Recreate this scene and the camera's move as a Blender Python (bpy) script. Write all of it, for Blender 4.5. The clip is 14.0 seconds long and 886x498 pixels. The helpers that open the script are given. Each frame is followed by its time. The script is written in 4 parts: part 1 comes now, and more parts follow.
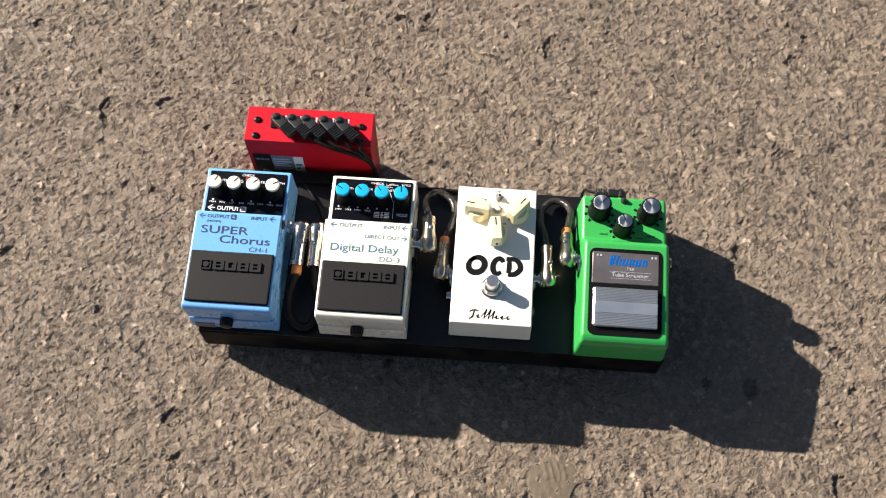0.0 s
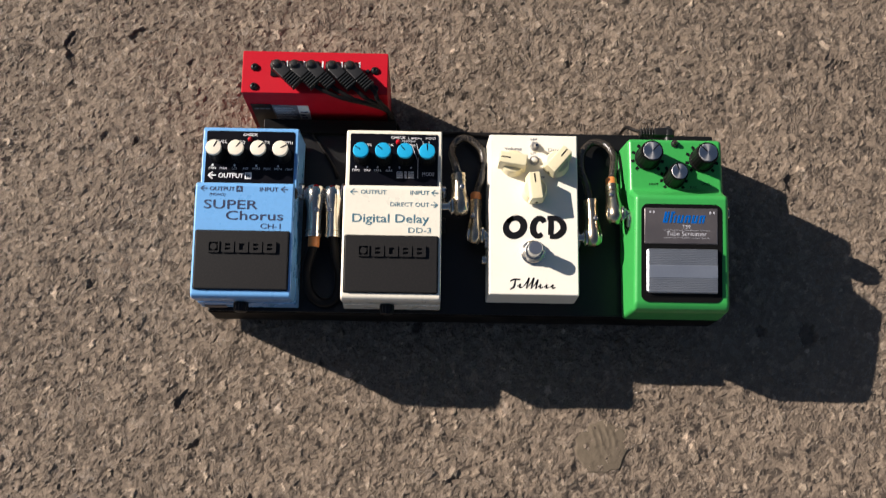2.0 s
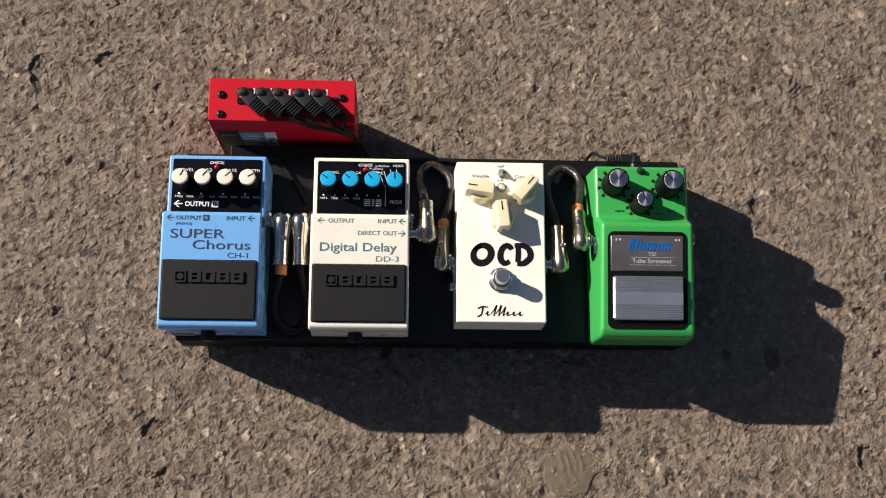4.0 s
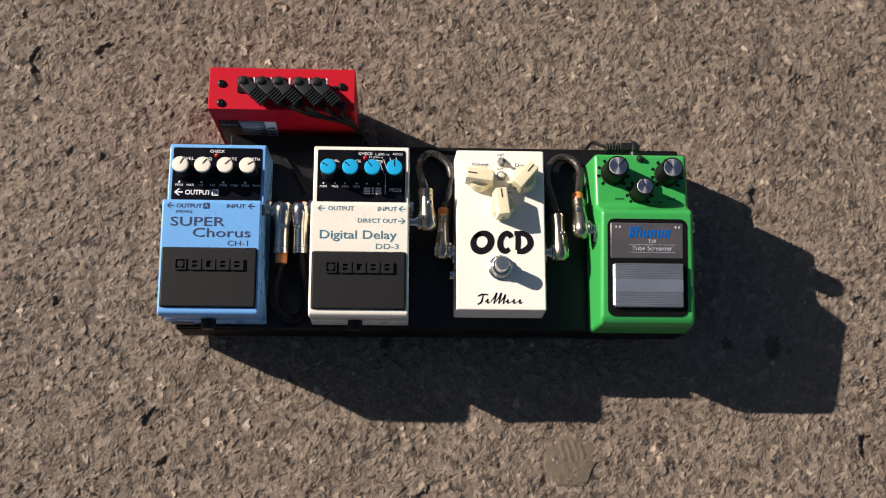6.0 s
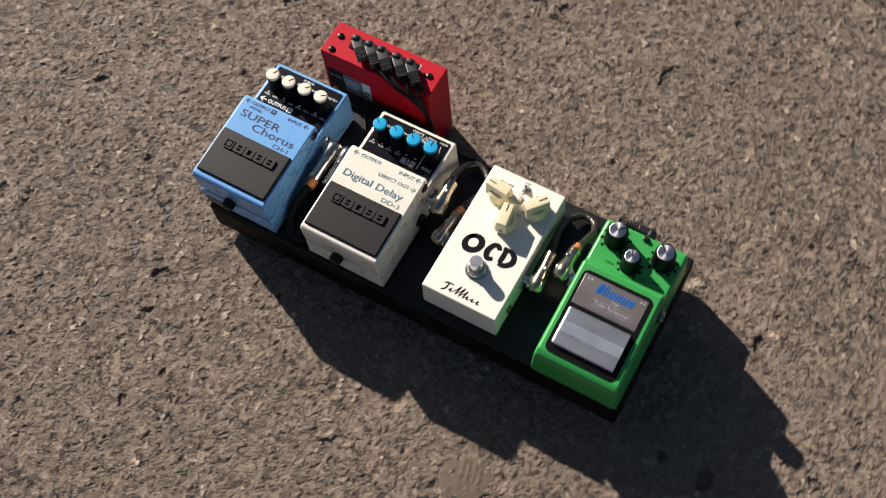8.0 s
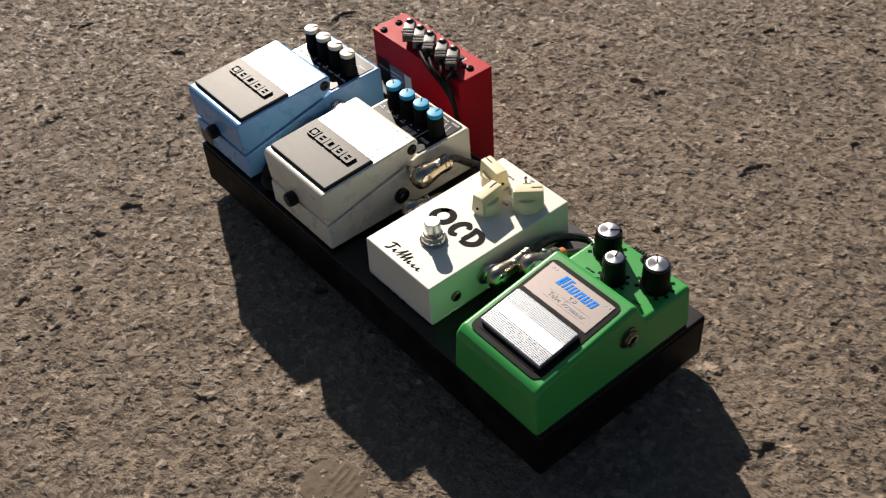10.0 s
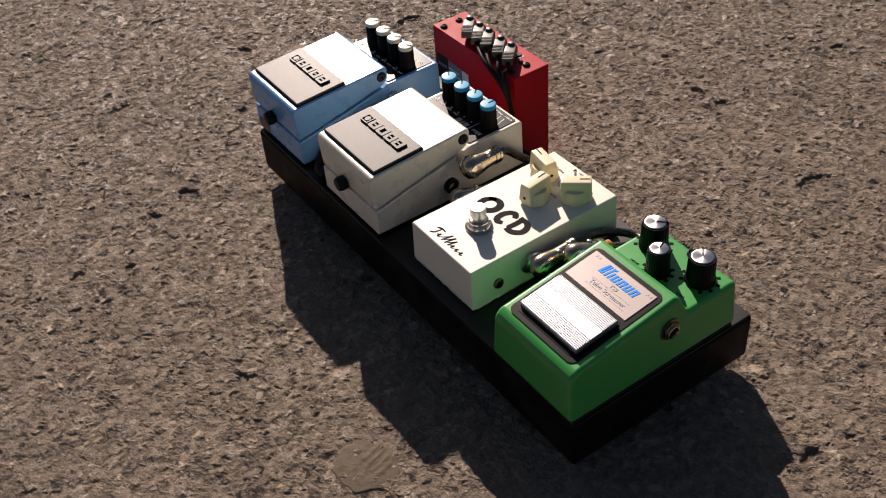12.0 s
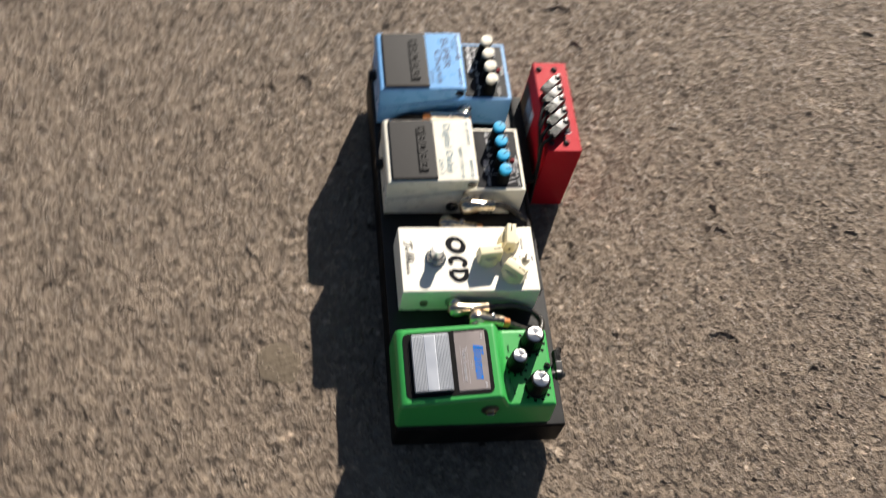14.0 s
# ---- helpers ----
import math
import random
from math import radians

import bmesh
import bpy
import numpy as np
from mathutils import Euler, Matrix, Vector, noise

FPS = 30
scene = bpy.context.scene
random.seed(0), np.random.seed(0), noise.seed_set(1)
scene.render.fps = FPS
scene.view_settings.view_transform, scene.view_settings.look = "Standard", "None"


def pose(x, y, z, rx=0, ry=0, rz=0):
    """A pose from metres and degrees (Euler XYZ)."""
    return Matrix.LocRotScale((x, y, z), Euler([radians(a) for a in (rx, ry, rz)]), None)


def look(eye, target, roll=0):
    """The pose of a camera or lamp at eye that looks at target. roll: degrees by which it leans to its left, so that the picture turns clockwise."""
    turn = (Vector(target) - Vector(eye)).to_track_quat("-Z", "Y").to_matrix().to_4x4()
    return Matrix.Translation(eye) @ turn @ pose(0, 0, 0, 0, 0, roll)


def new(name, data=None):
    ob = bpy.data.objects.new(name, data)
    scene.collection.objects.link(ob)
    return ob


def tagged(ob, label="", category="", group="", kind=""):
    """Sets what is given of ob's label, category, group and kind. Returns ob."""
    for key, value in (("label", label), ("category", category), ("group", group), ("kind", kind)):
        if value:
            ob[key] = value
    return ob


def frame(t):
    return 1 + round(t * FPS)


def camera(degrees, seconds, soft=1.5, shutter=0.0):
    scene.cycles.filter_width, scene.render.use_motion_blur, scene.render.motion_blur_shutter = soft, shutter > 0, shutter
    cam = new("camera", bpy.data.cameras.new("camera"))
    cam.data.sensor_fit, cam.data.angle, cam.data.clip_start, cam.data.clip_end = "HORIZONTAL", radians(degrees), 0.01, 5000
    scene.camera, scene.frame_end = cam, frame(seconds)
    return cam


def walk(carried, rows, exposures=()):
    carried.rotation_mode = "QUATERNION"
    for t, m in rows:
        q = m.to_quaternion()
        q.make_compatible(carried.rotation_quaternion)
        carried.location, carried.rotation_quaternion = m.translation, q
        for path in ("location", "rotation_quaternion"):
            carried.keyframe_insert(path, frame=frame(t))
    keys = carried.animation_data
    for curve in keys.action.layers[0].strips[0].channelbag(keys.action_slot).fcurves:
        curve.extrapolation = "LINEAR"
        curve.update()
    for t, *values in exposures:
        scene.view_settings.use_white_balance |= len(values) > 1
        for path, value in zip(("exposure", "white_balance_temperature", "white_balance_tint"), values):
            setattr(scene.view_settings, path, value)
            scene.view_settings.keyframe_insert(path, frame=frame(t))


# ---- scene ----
EXPOSURES = [(t, stops, kelvin, tint) for t, stops, kelvin, tint in (
    (0.0, 1.38, 6230, 11), (0.5, 1.13, 6280, 14), (1.0, 1.0, 6280, 14), (1.5, 0.82, 6280, 14), (3.0, 0.77, 6280, 14), (7.5, 0.72, 6180, 15),
    (9.8, 0.65, 6500, 11), (10.0, 0.60, 6500, 12), (10.5, 0.30, 6700, 18), (11.0, 0.21, 6750, 20), (11.5, 0.29, 6750, 20), (12.0, 0.40, 6700, 20),
    (12.5, 0.36, 6620, 17), (13.0, 0.50, 6450, 13), (13.5, 0.77, 6300, 13), (14.0, 0.97, 6280, 11))]
cam = camera(44.6, 14.0, soft=1.1, shutter=0.45)
PATH = [
    (0, (0.015, -0.28, 0.883), (-0.041, 0.501, -0.957), -0.1),
    (0.5, (-0.016, -0.232, 0.862), (-0.021, 0.457, -1.016), 1.9),
    (1, (-0.045, -0.187, 0.835), (0.004, 0.396, -1.078), 6.1),
    (1.5, (-0.051, -0.163, 0.838), (-0.011, 0.372, -1.089), 4.9),
    (2, (-0.048, -0.138, 0.835), (-0.01, 0.301, -1.115), 5.8),
    (2.5, (-0.042, -0.114, 0.841), (0.018, 0.324, -1.109), 8.2),
    (3, (-0.044, -0.114, 0.844), (0.048, 0.322, -1.106), 12.6),
    (5.5, (-0.047, -0.128, 0.837), (0.045, 0.317, -1.11), 11.8),
    (6, (-0.044, -0.132, 0.839), (0.043, 0.319, -1.108), 11.3),
    (6.5, (-0.035, -0.147, 0.84), (0.043, 0.332, -1.101), 10.9),
    (7, (0.045, -0.177, 0.851), (0.008, 0.394, -1.066), 5.2),
    (7.5, (0.144, -0.226, 0.85), (-0.158, 0.366, -1.037), -6.1),
    (7.7, (0.17, -0.245, 0.857), (-0.216, 0.378, -1.005), -7.6),
    (9.8, (0.442, -0.272, 0.579), (-0.67, 0.597, -0.838), -3.7),
    (10, (0.441, -0.268, 0.554), (-0.717, 0.597, -0.829), -4.4),
    (10.5, (0.451, -0.275, 0.537), (-0.77, 0.612, -0.775), -3.9),
    (11, (0.466, -0.279, 0.533), (-0.808, 0.56, -0.761), -5.4),
    (11.5, (0.473, -0.273, 0.531), (-0.803, 0.535, -0.78), -5.5),
    (12, (0.468, -0.27, 0.528), (-0.805, 0.524, -0.794), -5.0),
    (12.5, (0.478, -0.264, 0.579), (-0.75, 0.513, -0.795), -2.1),
    (13, (0.54, -0.238, 0.785), (-0.585, 0.361, -0.757), -0.9),
    (13.2, (0.535, -0.223, 0.877), (-0.508, 0.325, -0.739), 2.0),
    (13.5, (0.533, -0.184, 0.912), (-0.569, 0.315, -0.681), 5.9),
    (14, (0.5, -0.12, 0.87), (-0.518, 0.217, -0.818), 15.2),
]
walk(cam, [(t, look(eye, target, roll)) for t, eye, target, roll in PATH], EXPOSURES)

# ---- light ----
SUN_TO = Vector((1.57, -0.705, -1.0))
world = bpy.data.worlds.new("sky")
scene.world = world
world.use_nodes = True
wn = world.node_tree
sky = wn.nodes.new("ShaderNodeTexSky")
sky.sky_type = "NISHITA"
sky.sun_disc = False
sky.sun_elevation = radians(30.4)
sky.sun_rotation = math.atan2(-1.57, 0.705)
sky.air_density, sky.dust_density, sky.ozone_density = 1.0, 1.0, 1.0
background = wn.nodes["Background"]
background.inputs["Strength"].default_value = 0.034
wn.links.new(sky.outputs[0], background.inputs[0])

sun_data = bpy.data.lights.new("sun", "SUN")
sun_data.energy, sun_data.angle, sun_data.color = 5.0, radians(0.53), (1.0, 0.90, 0.77)
sun = new("sun", sun_data)
sun.matrix_world = look((0, 0, 0), SUN_TO) @ pose(0, 0, 0)
sun.location = (-3.14, 1.34, 2.0)


# ---- materials ----
def material(name, colour, rough=0.5, metal=0.0, grain=0.0, grain_scale=400.0, bump=0.0, bump_scale=900.0,
             stain=0.0, stain_scale=45.0, coat=0.0, gloss=0.5, fleck=None):
    """A painted, plastic or metal surface: base colour with grain and stains at two scales, fine relief and uneven gloss."""
    m = bpy.data.materials.new(name)
    m.use_nodes = True
    nt = m.node_tree
    b = nt.nodes["Principled BSDF"]
    coord = nt.nodes.new("ShaderNodeTexCoord")

    def noise_at(scale, detail=4.0):
        n = nt.nodes.new("ShaderNodeTexNoise")
        n.inputs["Scale"].default_value = scale
        n.inputs["Detail"].default_value = detail
        nt.links.new(coord.outputs["Object"], n.inputs["Vector"])
        return n.outputs["Fac"]

    def blend(fac, amount, a, dark):
        mix = nt.nodes.new("ShaderNodeMix")
        mix.data_type = "RGBA"
        ramp = nt.nodes.new("ShaderNodeMapRange")
        ramp.inputs["From Min"].default_value, ramp.inputs["From Max"].default_value = 0.45, 0.72
        ramp.inputs["To Max"].default_value = amount
        nt.links.new(fac, ramp.inputs["Value"])
        nt.links.new(ramp.outputs["Result"], mix.inputs["Factor"])
        if isinstance(a, tuple):
            mix.inputs["A"].default_value = (*a, 1)
        else:
            nt.links.new(a, mix.inputs["A"])
        mix.inputs["B"].default_value = (*dark, 1)
        return mix.outputs["Result"]

    out = tuple(colour)
    if grain:
        out = blend(noise_at(grain_scale), grain, out, tuple(c * 0.55 for c in colour))
    if stain:
        out = blend(noise_at(stain_scale, 6.0), stain, out, tuple(0.55 * c + 0.45 * d for c, d in zip(colour, (0.16, 0.13, 0.10))))
    if fleck:
        out = blend(noise_at(1300.0, 1.0), 1.0, out, fleck)
    if isinstance(out, tuple):
        b.inputs["Base Color"].default_value = (*out, 1)
    else:
        nt.links.new(out, b.inputs["Base Color"])
    r = nt.nodes.new("ShaderNodeMapRange")
    r.inputs["To Min"].default_value, r.inputs["To Max"].default_value = rough * 0.8, min(1.0, rough * 1.25)
    nt.links.new(noise_at(stain_scale * 1.7, 5.0), r.inputs["Value"])
    nt.links.new(r.outputs["Result"], b.inputs["Roughness"])
    b.inputs["Metallic"].default_value = metal
    b.inputs["Coat Weight"].default_value = coat
    b.inputs["Specular IOR Level"].default_value = gloss
    b.inputs["Coat Roughness"].default_value = 0.12
    if bump:
        bm_node = nt.nodes.new("ShaderNodeBump")
        bm_node.inputs["Strength"].default_value = bump
        bm_node.inputs["Distance"].default_value = 0.0004
        nt.links.new(noise_at(bump_scale, 3.0), bm_node.inputs["Height"])
        nt.links.new(bm_node.outputs["Normal"], b.inputs["Normal"])
    return m


BLUE = material("sky_blue_enamel", (0.150, 0.370, 0.690), 0.28, grain=0.12, stain=0.10, bump=0.06, bump_scale=700, gloss=0.62)
CREAM = material("cream_enamel", (0.80, 0.755, 0.63), 0.28, metal=0.05, grain=0.10, stain=0.14, bump=0.06, bump_scale=700, gloss=0.62)
OFFWHITE = material("ivory_powder_coat", (0.79, 0.755, 0.655), 0.44, grain=0.06, stain=0.08, bump=0.12, bump_scale=800, gloss=0.36)
GREEN = material("bright_green_enamel", (0.036, 0.315, 0.064), 0.36, grain=0.10, stain=0.10, bump=0.10, bump_scale=650)
RED = material("red_powder_coat", (0.44, 0.007, 0.018), 0.50, grain=0.10, stain=0.06, bump=0.16, bump_scale=1200, gloss=0.12)
BLACK_PLASTIC = material("black_plastic", (0.007, 0.007, 0.008), 0.30, grain=0.2, bump=0.05, gloss=0.22)
BLACK_RUBBER = material("charcoal_rubber", (0.0115, 0.011, 0.011), 0.48, grain=0.10, grain_scale=900, stain=0.10, stain_scale=800, bump=0.05, bump_scale=2600, gloss=0.25)
KNOB_BLACK = material("black_knob_plastic", (0.006, 0.006, 0.006), 0.42, grain=0.2, gloss=0.10)
BLACK_PANEL = material("navy_black_panel", (0.0025, 0.0028, 0.0052), 0.30, grain=0.15, stain=0.08, gloss=0.15)
BOARD = material("black_painted_wood", (0.006, 0.0057, 0.0057), 0.46, grain=0.35, grain_scale=260, stain=0.35, stain_scale=30, bump=0.3, bump_scale=420, gloss=0.05)
BOARD_TOP = material("satin_black_sheet", (0.0036, 0.0034, 0.0033), 0.40, grain=0.3, grain_scale=500, bump=0.06, bump_scale=700, gloss=0.42)
CREAM_PLASTIC = material("cream_plastic", (0.74, 0.66, 0.43), 0.34, grain=0.08, stain=0.12)
IVORY_CAP = material("ivory_knob_cap", (0.74, 0.68, 0.55), 0.42, grain=0.08, stain=0.1, gloss=0.25)
CYAN_CAP = material("cyan_knob_cap", (0.012, 0.34, 0.60), 0.42, grain=0.1, stain=0.1, gloss=0.2)
CHROME = material("worn_chrome", (0.62, 0.57, 0.49), 0.15, metal=1.0, stain=0.35, stain_scale=160, bump=0.10, bump_scale=500)
STEEL = material("brushed_steel", (0.55, 0.54, 0.53), 0.27, metal=1.0, grain=0.25, grain_scale=700, bump=0.04, bump_scale=1600)
PLUG_BLACK = material("black_plug_plastic", (0.009, 0.0088, 0.0085), 0.36, grain=0.2, bump=0.08, gloss=0.6)
DARK_STEEL = material("dull_dark_nickel", (0.20, 0.18, 0.15), 0.30, metal=1.0, grain=0.3, stain=0.4, stain_scale=200)
TREAD = material("ribbed_silver_metal", (0.66, 0.69, 0.73), 0.37, metal=0.90, grain=0.1, grain_scale=900)
BRASS = material("tarnished_nickel", (0.50, 0.42, 0.31), 0.24, metal=1.0, stain=0.4, stain_scale=160, bump=0.15)
RIBBED = material("polished_aluminium", (0.66, 0.66, 0.67), 0.33, metal=1.0, grain=0.1, grain_scale=900)
PLATE = material("silver_grey_plate", (0.225, 0.200, 0.195), 0.48, metal=0.88, grain=0.12, grain_scale=900)
SPUN = material("spun_aluminium", (0.62, 0.61, 0.60), 0.34, metal=1.0, grain=0.1, grain_scale=900)
radial = SPUN.node_tree.nodes.new("ShaderNodeTangent")
radial.direction_type, radial.axis = "RADIAL", "Z"
SPUN.node_tree.nodes["Principled BSDF"].inputs["Anisotropic"].default_value = 0.75
SPUN.node_tree.links.new(radial.outputs[0], SPUN.node_tree.nodes["Principled BSDF"].inputs["Tangent"])
COPPER = material("orange_sleeve", (0.60, 0.20, 0.045), 0.45, grain=0.2, stain=0.2)
CABLE = material("black_cable_jacket", (0.009, 0.008, 0.008), 0.48, grain=0.3, bump=0.2, bump_scale=2200, gloss=0.12)
# fleck: metal specks of the braid, with their sparkle painted into the colour
BRAID = material("braided_cable_jacket", (0.008, 0.007, 0.0065), 0.22, grain=0.4, grain_scale=1500, bump=0.7, bump_scale=1300, fleck=(0.085, 0.068, 0.05), gloss=0.55)
INK_BLACK = material("black_ink", (0.008, 0.008, 0.010), 0.65, grain=0.15, gloss=0.05)
INK_SLATE = material("slate_ink", (0.042, 0.052, 0.095), 0.28, grain=0.15, gloss=0.62)
INK_TEAL = material("teal_ink", (0.075, 0.170, 0.220), 0.28, grain=0.15, gloss=0.62)
INK_WHITE = material("white_ink", (0.74, 0.74, 0.74), 0.5, grain=0.15)
INK_BLUE = material("metallic_blue_ink", (0.003, 0.150, 0.56), 0.45, metal=0.5, grain=0.12, gloss=0.2)
INK_FAINT = material("faint_grey_ink", (0.44, 0.44, 0.47), 0.45, grain=0.3)
INK_GREY = material("pale_grey_ink", (0.62, 0.62, 0.66), 0.45, grain=0.15)
LED_RED = material("red_lamp_lens", (0.42, 0.006, 0.012), 0.15, coat=0.6)
LED_CLEAR = material("clear_lamp_lens", (0.60, 0.58, 0.52), 0.10, coat=0.8)
LED_DARK = material("dark_lamp_lens", (0.018, 0.014, 0.013), 0.12, coat=0.8)
STICKER_GREY = material("blue_grey_sticker", (0.13, 0.134, 0.155), 0.45, stain=0.2)
STICKER_WHITE = material("white_sticker", (0.62, 0.62, 0.62), 0.5, grain=0.3, grain_scale=300, stain=0.3)
GUM = material("dirty_chewing_gum", (0.138, 0.111, 0.080), 0.80, grain=0.45, grain_scale=520, stain=0.50, stain_scale=130, bump=0.55, bump_scale=620, gloss=0.10)
RIB_METAL = material("dull_ribbed_metal", (0.38, 0.40, 0.43), 0.44, metal=0.9, grain=0.15, grain_scale=900)
DULL_NICKEL = material("dull_nickel", (0.55, 0.52, 0.47), 0.48, metal=1.0, grain=0.25, stain=0.3, stain_scale=200)
BROWN_LABEL = material("brown_label", (0.15, 0.115, 0.10), 0.5, grain=0.4, stain=0.3)


def asphalt_material():
    m = bpy.data.materials.new("worn_asphalt")
    m.use_nodes = True
    nt = m.node_tree
    b = nt.nodes["Principled BSDF"]
    geo = nt.nodes.new("ShaderNodeNewGeometry")
    tone = nt.nodes.new("ShaderNodeAttribute")
    tone.attribute_name = "tone"
    ramp = nt.nodes.new("ShaderNodeValToRGB")
    cr = ramp.color_ramp
    cr.elements[0].position, cr.elements[0].color = 0.0, (0.058, 0.046, 0.036, 1)
    cr.elements[1].position, cr.elements[1].color = 1.0, (0.400, 0.315, 0.235, 1)
    for p, c in ((0.30, (0.125, 0.096, 0.071, 1)), (0.62, (0.185, 0.142, 0.103, 1)), (0.86, (0.255, 0.200, 0.145, 1))):
        e = cr.elements.new(p)
        e.color = c
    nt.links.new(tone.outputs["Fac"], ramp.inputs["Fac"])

    def tex(scale, detail):
        n = nt.nodes.new("ShaderNodeTexNoise")
        n.inputs["Scale"].default_value, n.inputs["Detail"].default_value = scale, detail
        n.inputs["Roughness"].default_value = 0.65
        nt.links.new(geo.outputs["Position"], n.inputs["Vector"])
        return n.outputs["Fac"]

    def times(colour, fac, lo, hi):
        r = nt.nodes.new("ShaderNodeMapRange")
        r.inputs["From Min"].default_value, r.inputs["From Max"].default_value = 0.3, 0.7
        r.inputs["To Min"].default_value, r.inputs["To Max"].default_value = lo, hi
        nt.links.new(fac, r.inputs["Value"])
        mul = nt.nodes.new("ShaderNodeVectorMath")
        mul.operation = "SCALE"
        nt.links.new(colour, mul.inputs[0])
        nt.links.new(r.outputs["Result"], mul.inputs["Scale"])
        return mul.outputs[0]

    def maths(kind, a, c2):
        n = nt.nodes.new("ShaderNodeMath")
        n.operation = kind
        for k, v in enumerate((a, c2)):
            if isinstance(v, float):
                n.inputs[k].default_value = v
            else:
                nt.links.new(v, n.inputs[k])
        return n.outputs[0]

    # each stone leans to a pinkish or a grey mineral
    mineral = nt.nodes.new("ShaderNodeAttribute")
    mineral.attribute_name = "mineral"
    hue = nt.nodes.new("ShaderNodeValToRGB")
    hr = hue.color_ramp
    hr.elements[0].position, hr.elements[0].color = 0.0, (0.93, 0.98, 1.06, 1)
    hr.elements[1].position, hr.elements[1].color = 1.0, (1.05, 0.975, 0.94, 1)
    for p in (0.3, 0.75):
        hr.elements.new(p).color = (1.0, 1.0, 1.0, 1)
    nt.links.new(maths("ADD", maths("MULTIPLY", mineral.outputs["Fac"], 0.55), maths("SUBTRACT", maths("MULTIPLY", tex(8.0, 4.0), 1.4), 0.48)), hue.inputs["Fac"])
    tint = nt.nodes.new("ShaderNodeVectorMath")
    tint.operation = "MULTIPLY"
    nt.links.new(ramp.outputs["Color"], tint.inputs[0])
    nt.links.new(hue.outputs["Color"], tint.inputs[1])
    c = times(tint.outputs[0], tex(1100.0, 4.0), 0.76, 1.24)
    c = times(c, tex(160.0, 4.0), 0.88, 1.12)
    c = times(c, tex(5.0, 5.0), 0.93, 1.10)
    nt.links.new(c, b.inputs["Base Color"])
    b.inputs["Specular IOR Level"].default_value = 0.45
    # broken mineral faces: small cells that turn the surface their own way, a few of them glinting
    warp = nt.nodes.new("ShaderNodeTexNoise")
    warp.inputs["Scale"].default_value, warp.inputs["Detail"].default_value = 420.0, 3.0
    nt.links.new(geo.outputs["Position"], warp.inputs["Vector"])
    off = nt.nodes.new("ShaderNodeVectorMath")
    off.operation = "MULTIPLY_ADD"
    off.inputs[1].default_value = (0.0034, 0.0034, 0.0034)
    nt.links.new(warp.outputs["Color"], off.inputs[0])
    nt.links.new(geo.outputs["Position"], off.inputs[2])
    bump = nt.nodes.new("ShaderNodeBump")
    bump.inputs["Strength"].default_value, bump.inputs["Distance"].default_value = 1.0, 0.0022
    nt.links.new(maths("ADD", maths("MULTIPLY", tex(230.0, 4.0), 1.7), maths("MULTIPLY", tex(620.0, 4.0), 0.7)), bump.inputs["Height"])
    normal, glint = bump.outputs["Normal"], None
    for scale, share, lean in ((150.0, 0.25, 0.66), (270.0, 0.30, 0.72)):
        cell = nt.nodes.new("ShaderNodeTexVoronoi")
        cell.inputs["Scale"].default_value = scale
        nt.links.new(off.outputs[0], cell.inputs["Vector"])
        rand = nt.nodes.new("ShaderNodeSeparateColor")
        nt.links.new(cell.outputs["Color"], rand.inputs["Color"])
        tip = nt.nodes.new("ShaderNodeVectorMath")
        tip.operation = "MULTIPLY_ADD"
        tip.inputs[1].default_value, tip.inputs[2].default_value = (lean, lean, 0.0), (-lean / 2, -lean / 2, 0.0)
        nt.links.new(cell.outputs["Color"], tip.inputs[0])
        only = nt.nodes.new("ShaderNodeVectorMath")
        only.operation = "SCALE"
        nt.links.new(tip.outputs[0], only.inputs[0])
        nt.links.new(maths("GREATER_THAN", rand.outputs["Blue"], share), only.inputs["Scale"])
        plus = nt.nodes.new("ShaderNodeVectorMath")
        plus.operation = "ADD"
        nt.links.new(normal, plus.inputs[0])
        nt.links.new(only.outputs[0], plus.inputs[1])
        normal = plus.outputs[0]
        bright = maths("GREATER_THAN", rand.outputs["Blue"], 0.85)
        glint = maths("MAXIMUM", glint, bright) if glint else bright
    unit = nt.nodes.new("ShaderNodeVectorMath")
    unit.operation = "NORMALIZE"
    nt.links.new(normal, unit.inputs[0])
    nt.links.new(unit.outputs[0], b.inputs["Normal"])
    dull = nt.nodes.new("ShaderNodeMapRange")
    dull.inputs["To Min"].default_value, dull.inputs["To Max"].default_value = 0.86, 0.30
    nt.links.new(glint, dull.inputs["Value"])
    nt.links.new(dull.outputs["Result"], b.inputs["Roughness"])
    return m


ASPHALT = asphalt_material()


# ---- mesh helpers ----
def finish(bm, angle=38.0):
    """Smooth faces with sharp edges kept sharp."""
    bmesh.ops.recalc_face_normals(bm, faces=bm.faces[:])
    for f in bm.faces:
        f.smooth = True
    for e in bm.edges:
        if len(e.link_faces) == 2 and e.calc_face_angle(0.0) > radians(angle):
            e.smooth = False
    return bm


def part(name, bm, mat, parent=None, label="", m=None, angle=38.0):
    """Links a bmesh as one mesh object under a thing or a part."""
    me = bpy.data.meshes.new(name)
    finish(bm, angle)
    bm.to_mesh(me)
    bm.free()
    me.materials.append(mat)
    ob = new(name, me)
    if parent is not None:
        ob.parent = parent
    if m is not None:
        ob.matrix_basis = m
    if label:
        tagged(ob, label)
    if name not in ("lettering", "printed_arrow", "printed_tick", "lead", "chewing_gum"):
        w = ob.modifiers.new("even_normals", "WEIGHTED_NORMAL")
        w.keep_sharp, w.weight = True, 50
    return ob


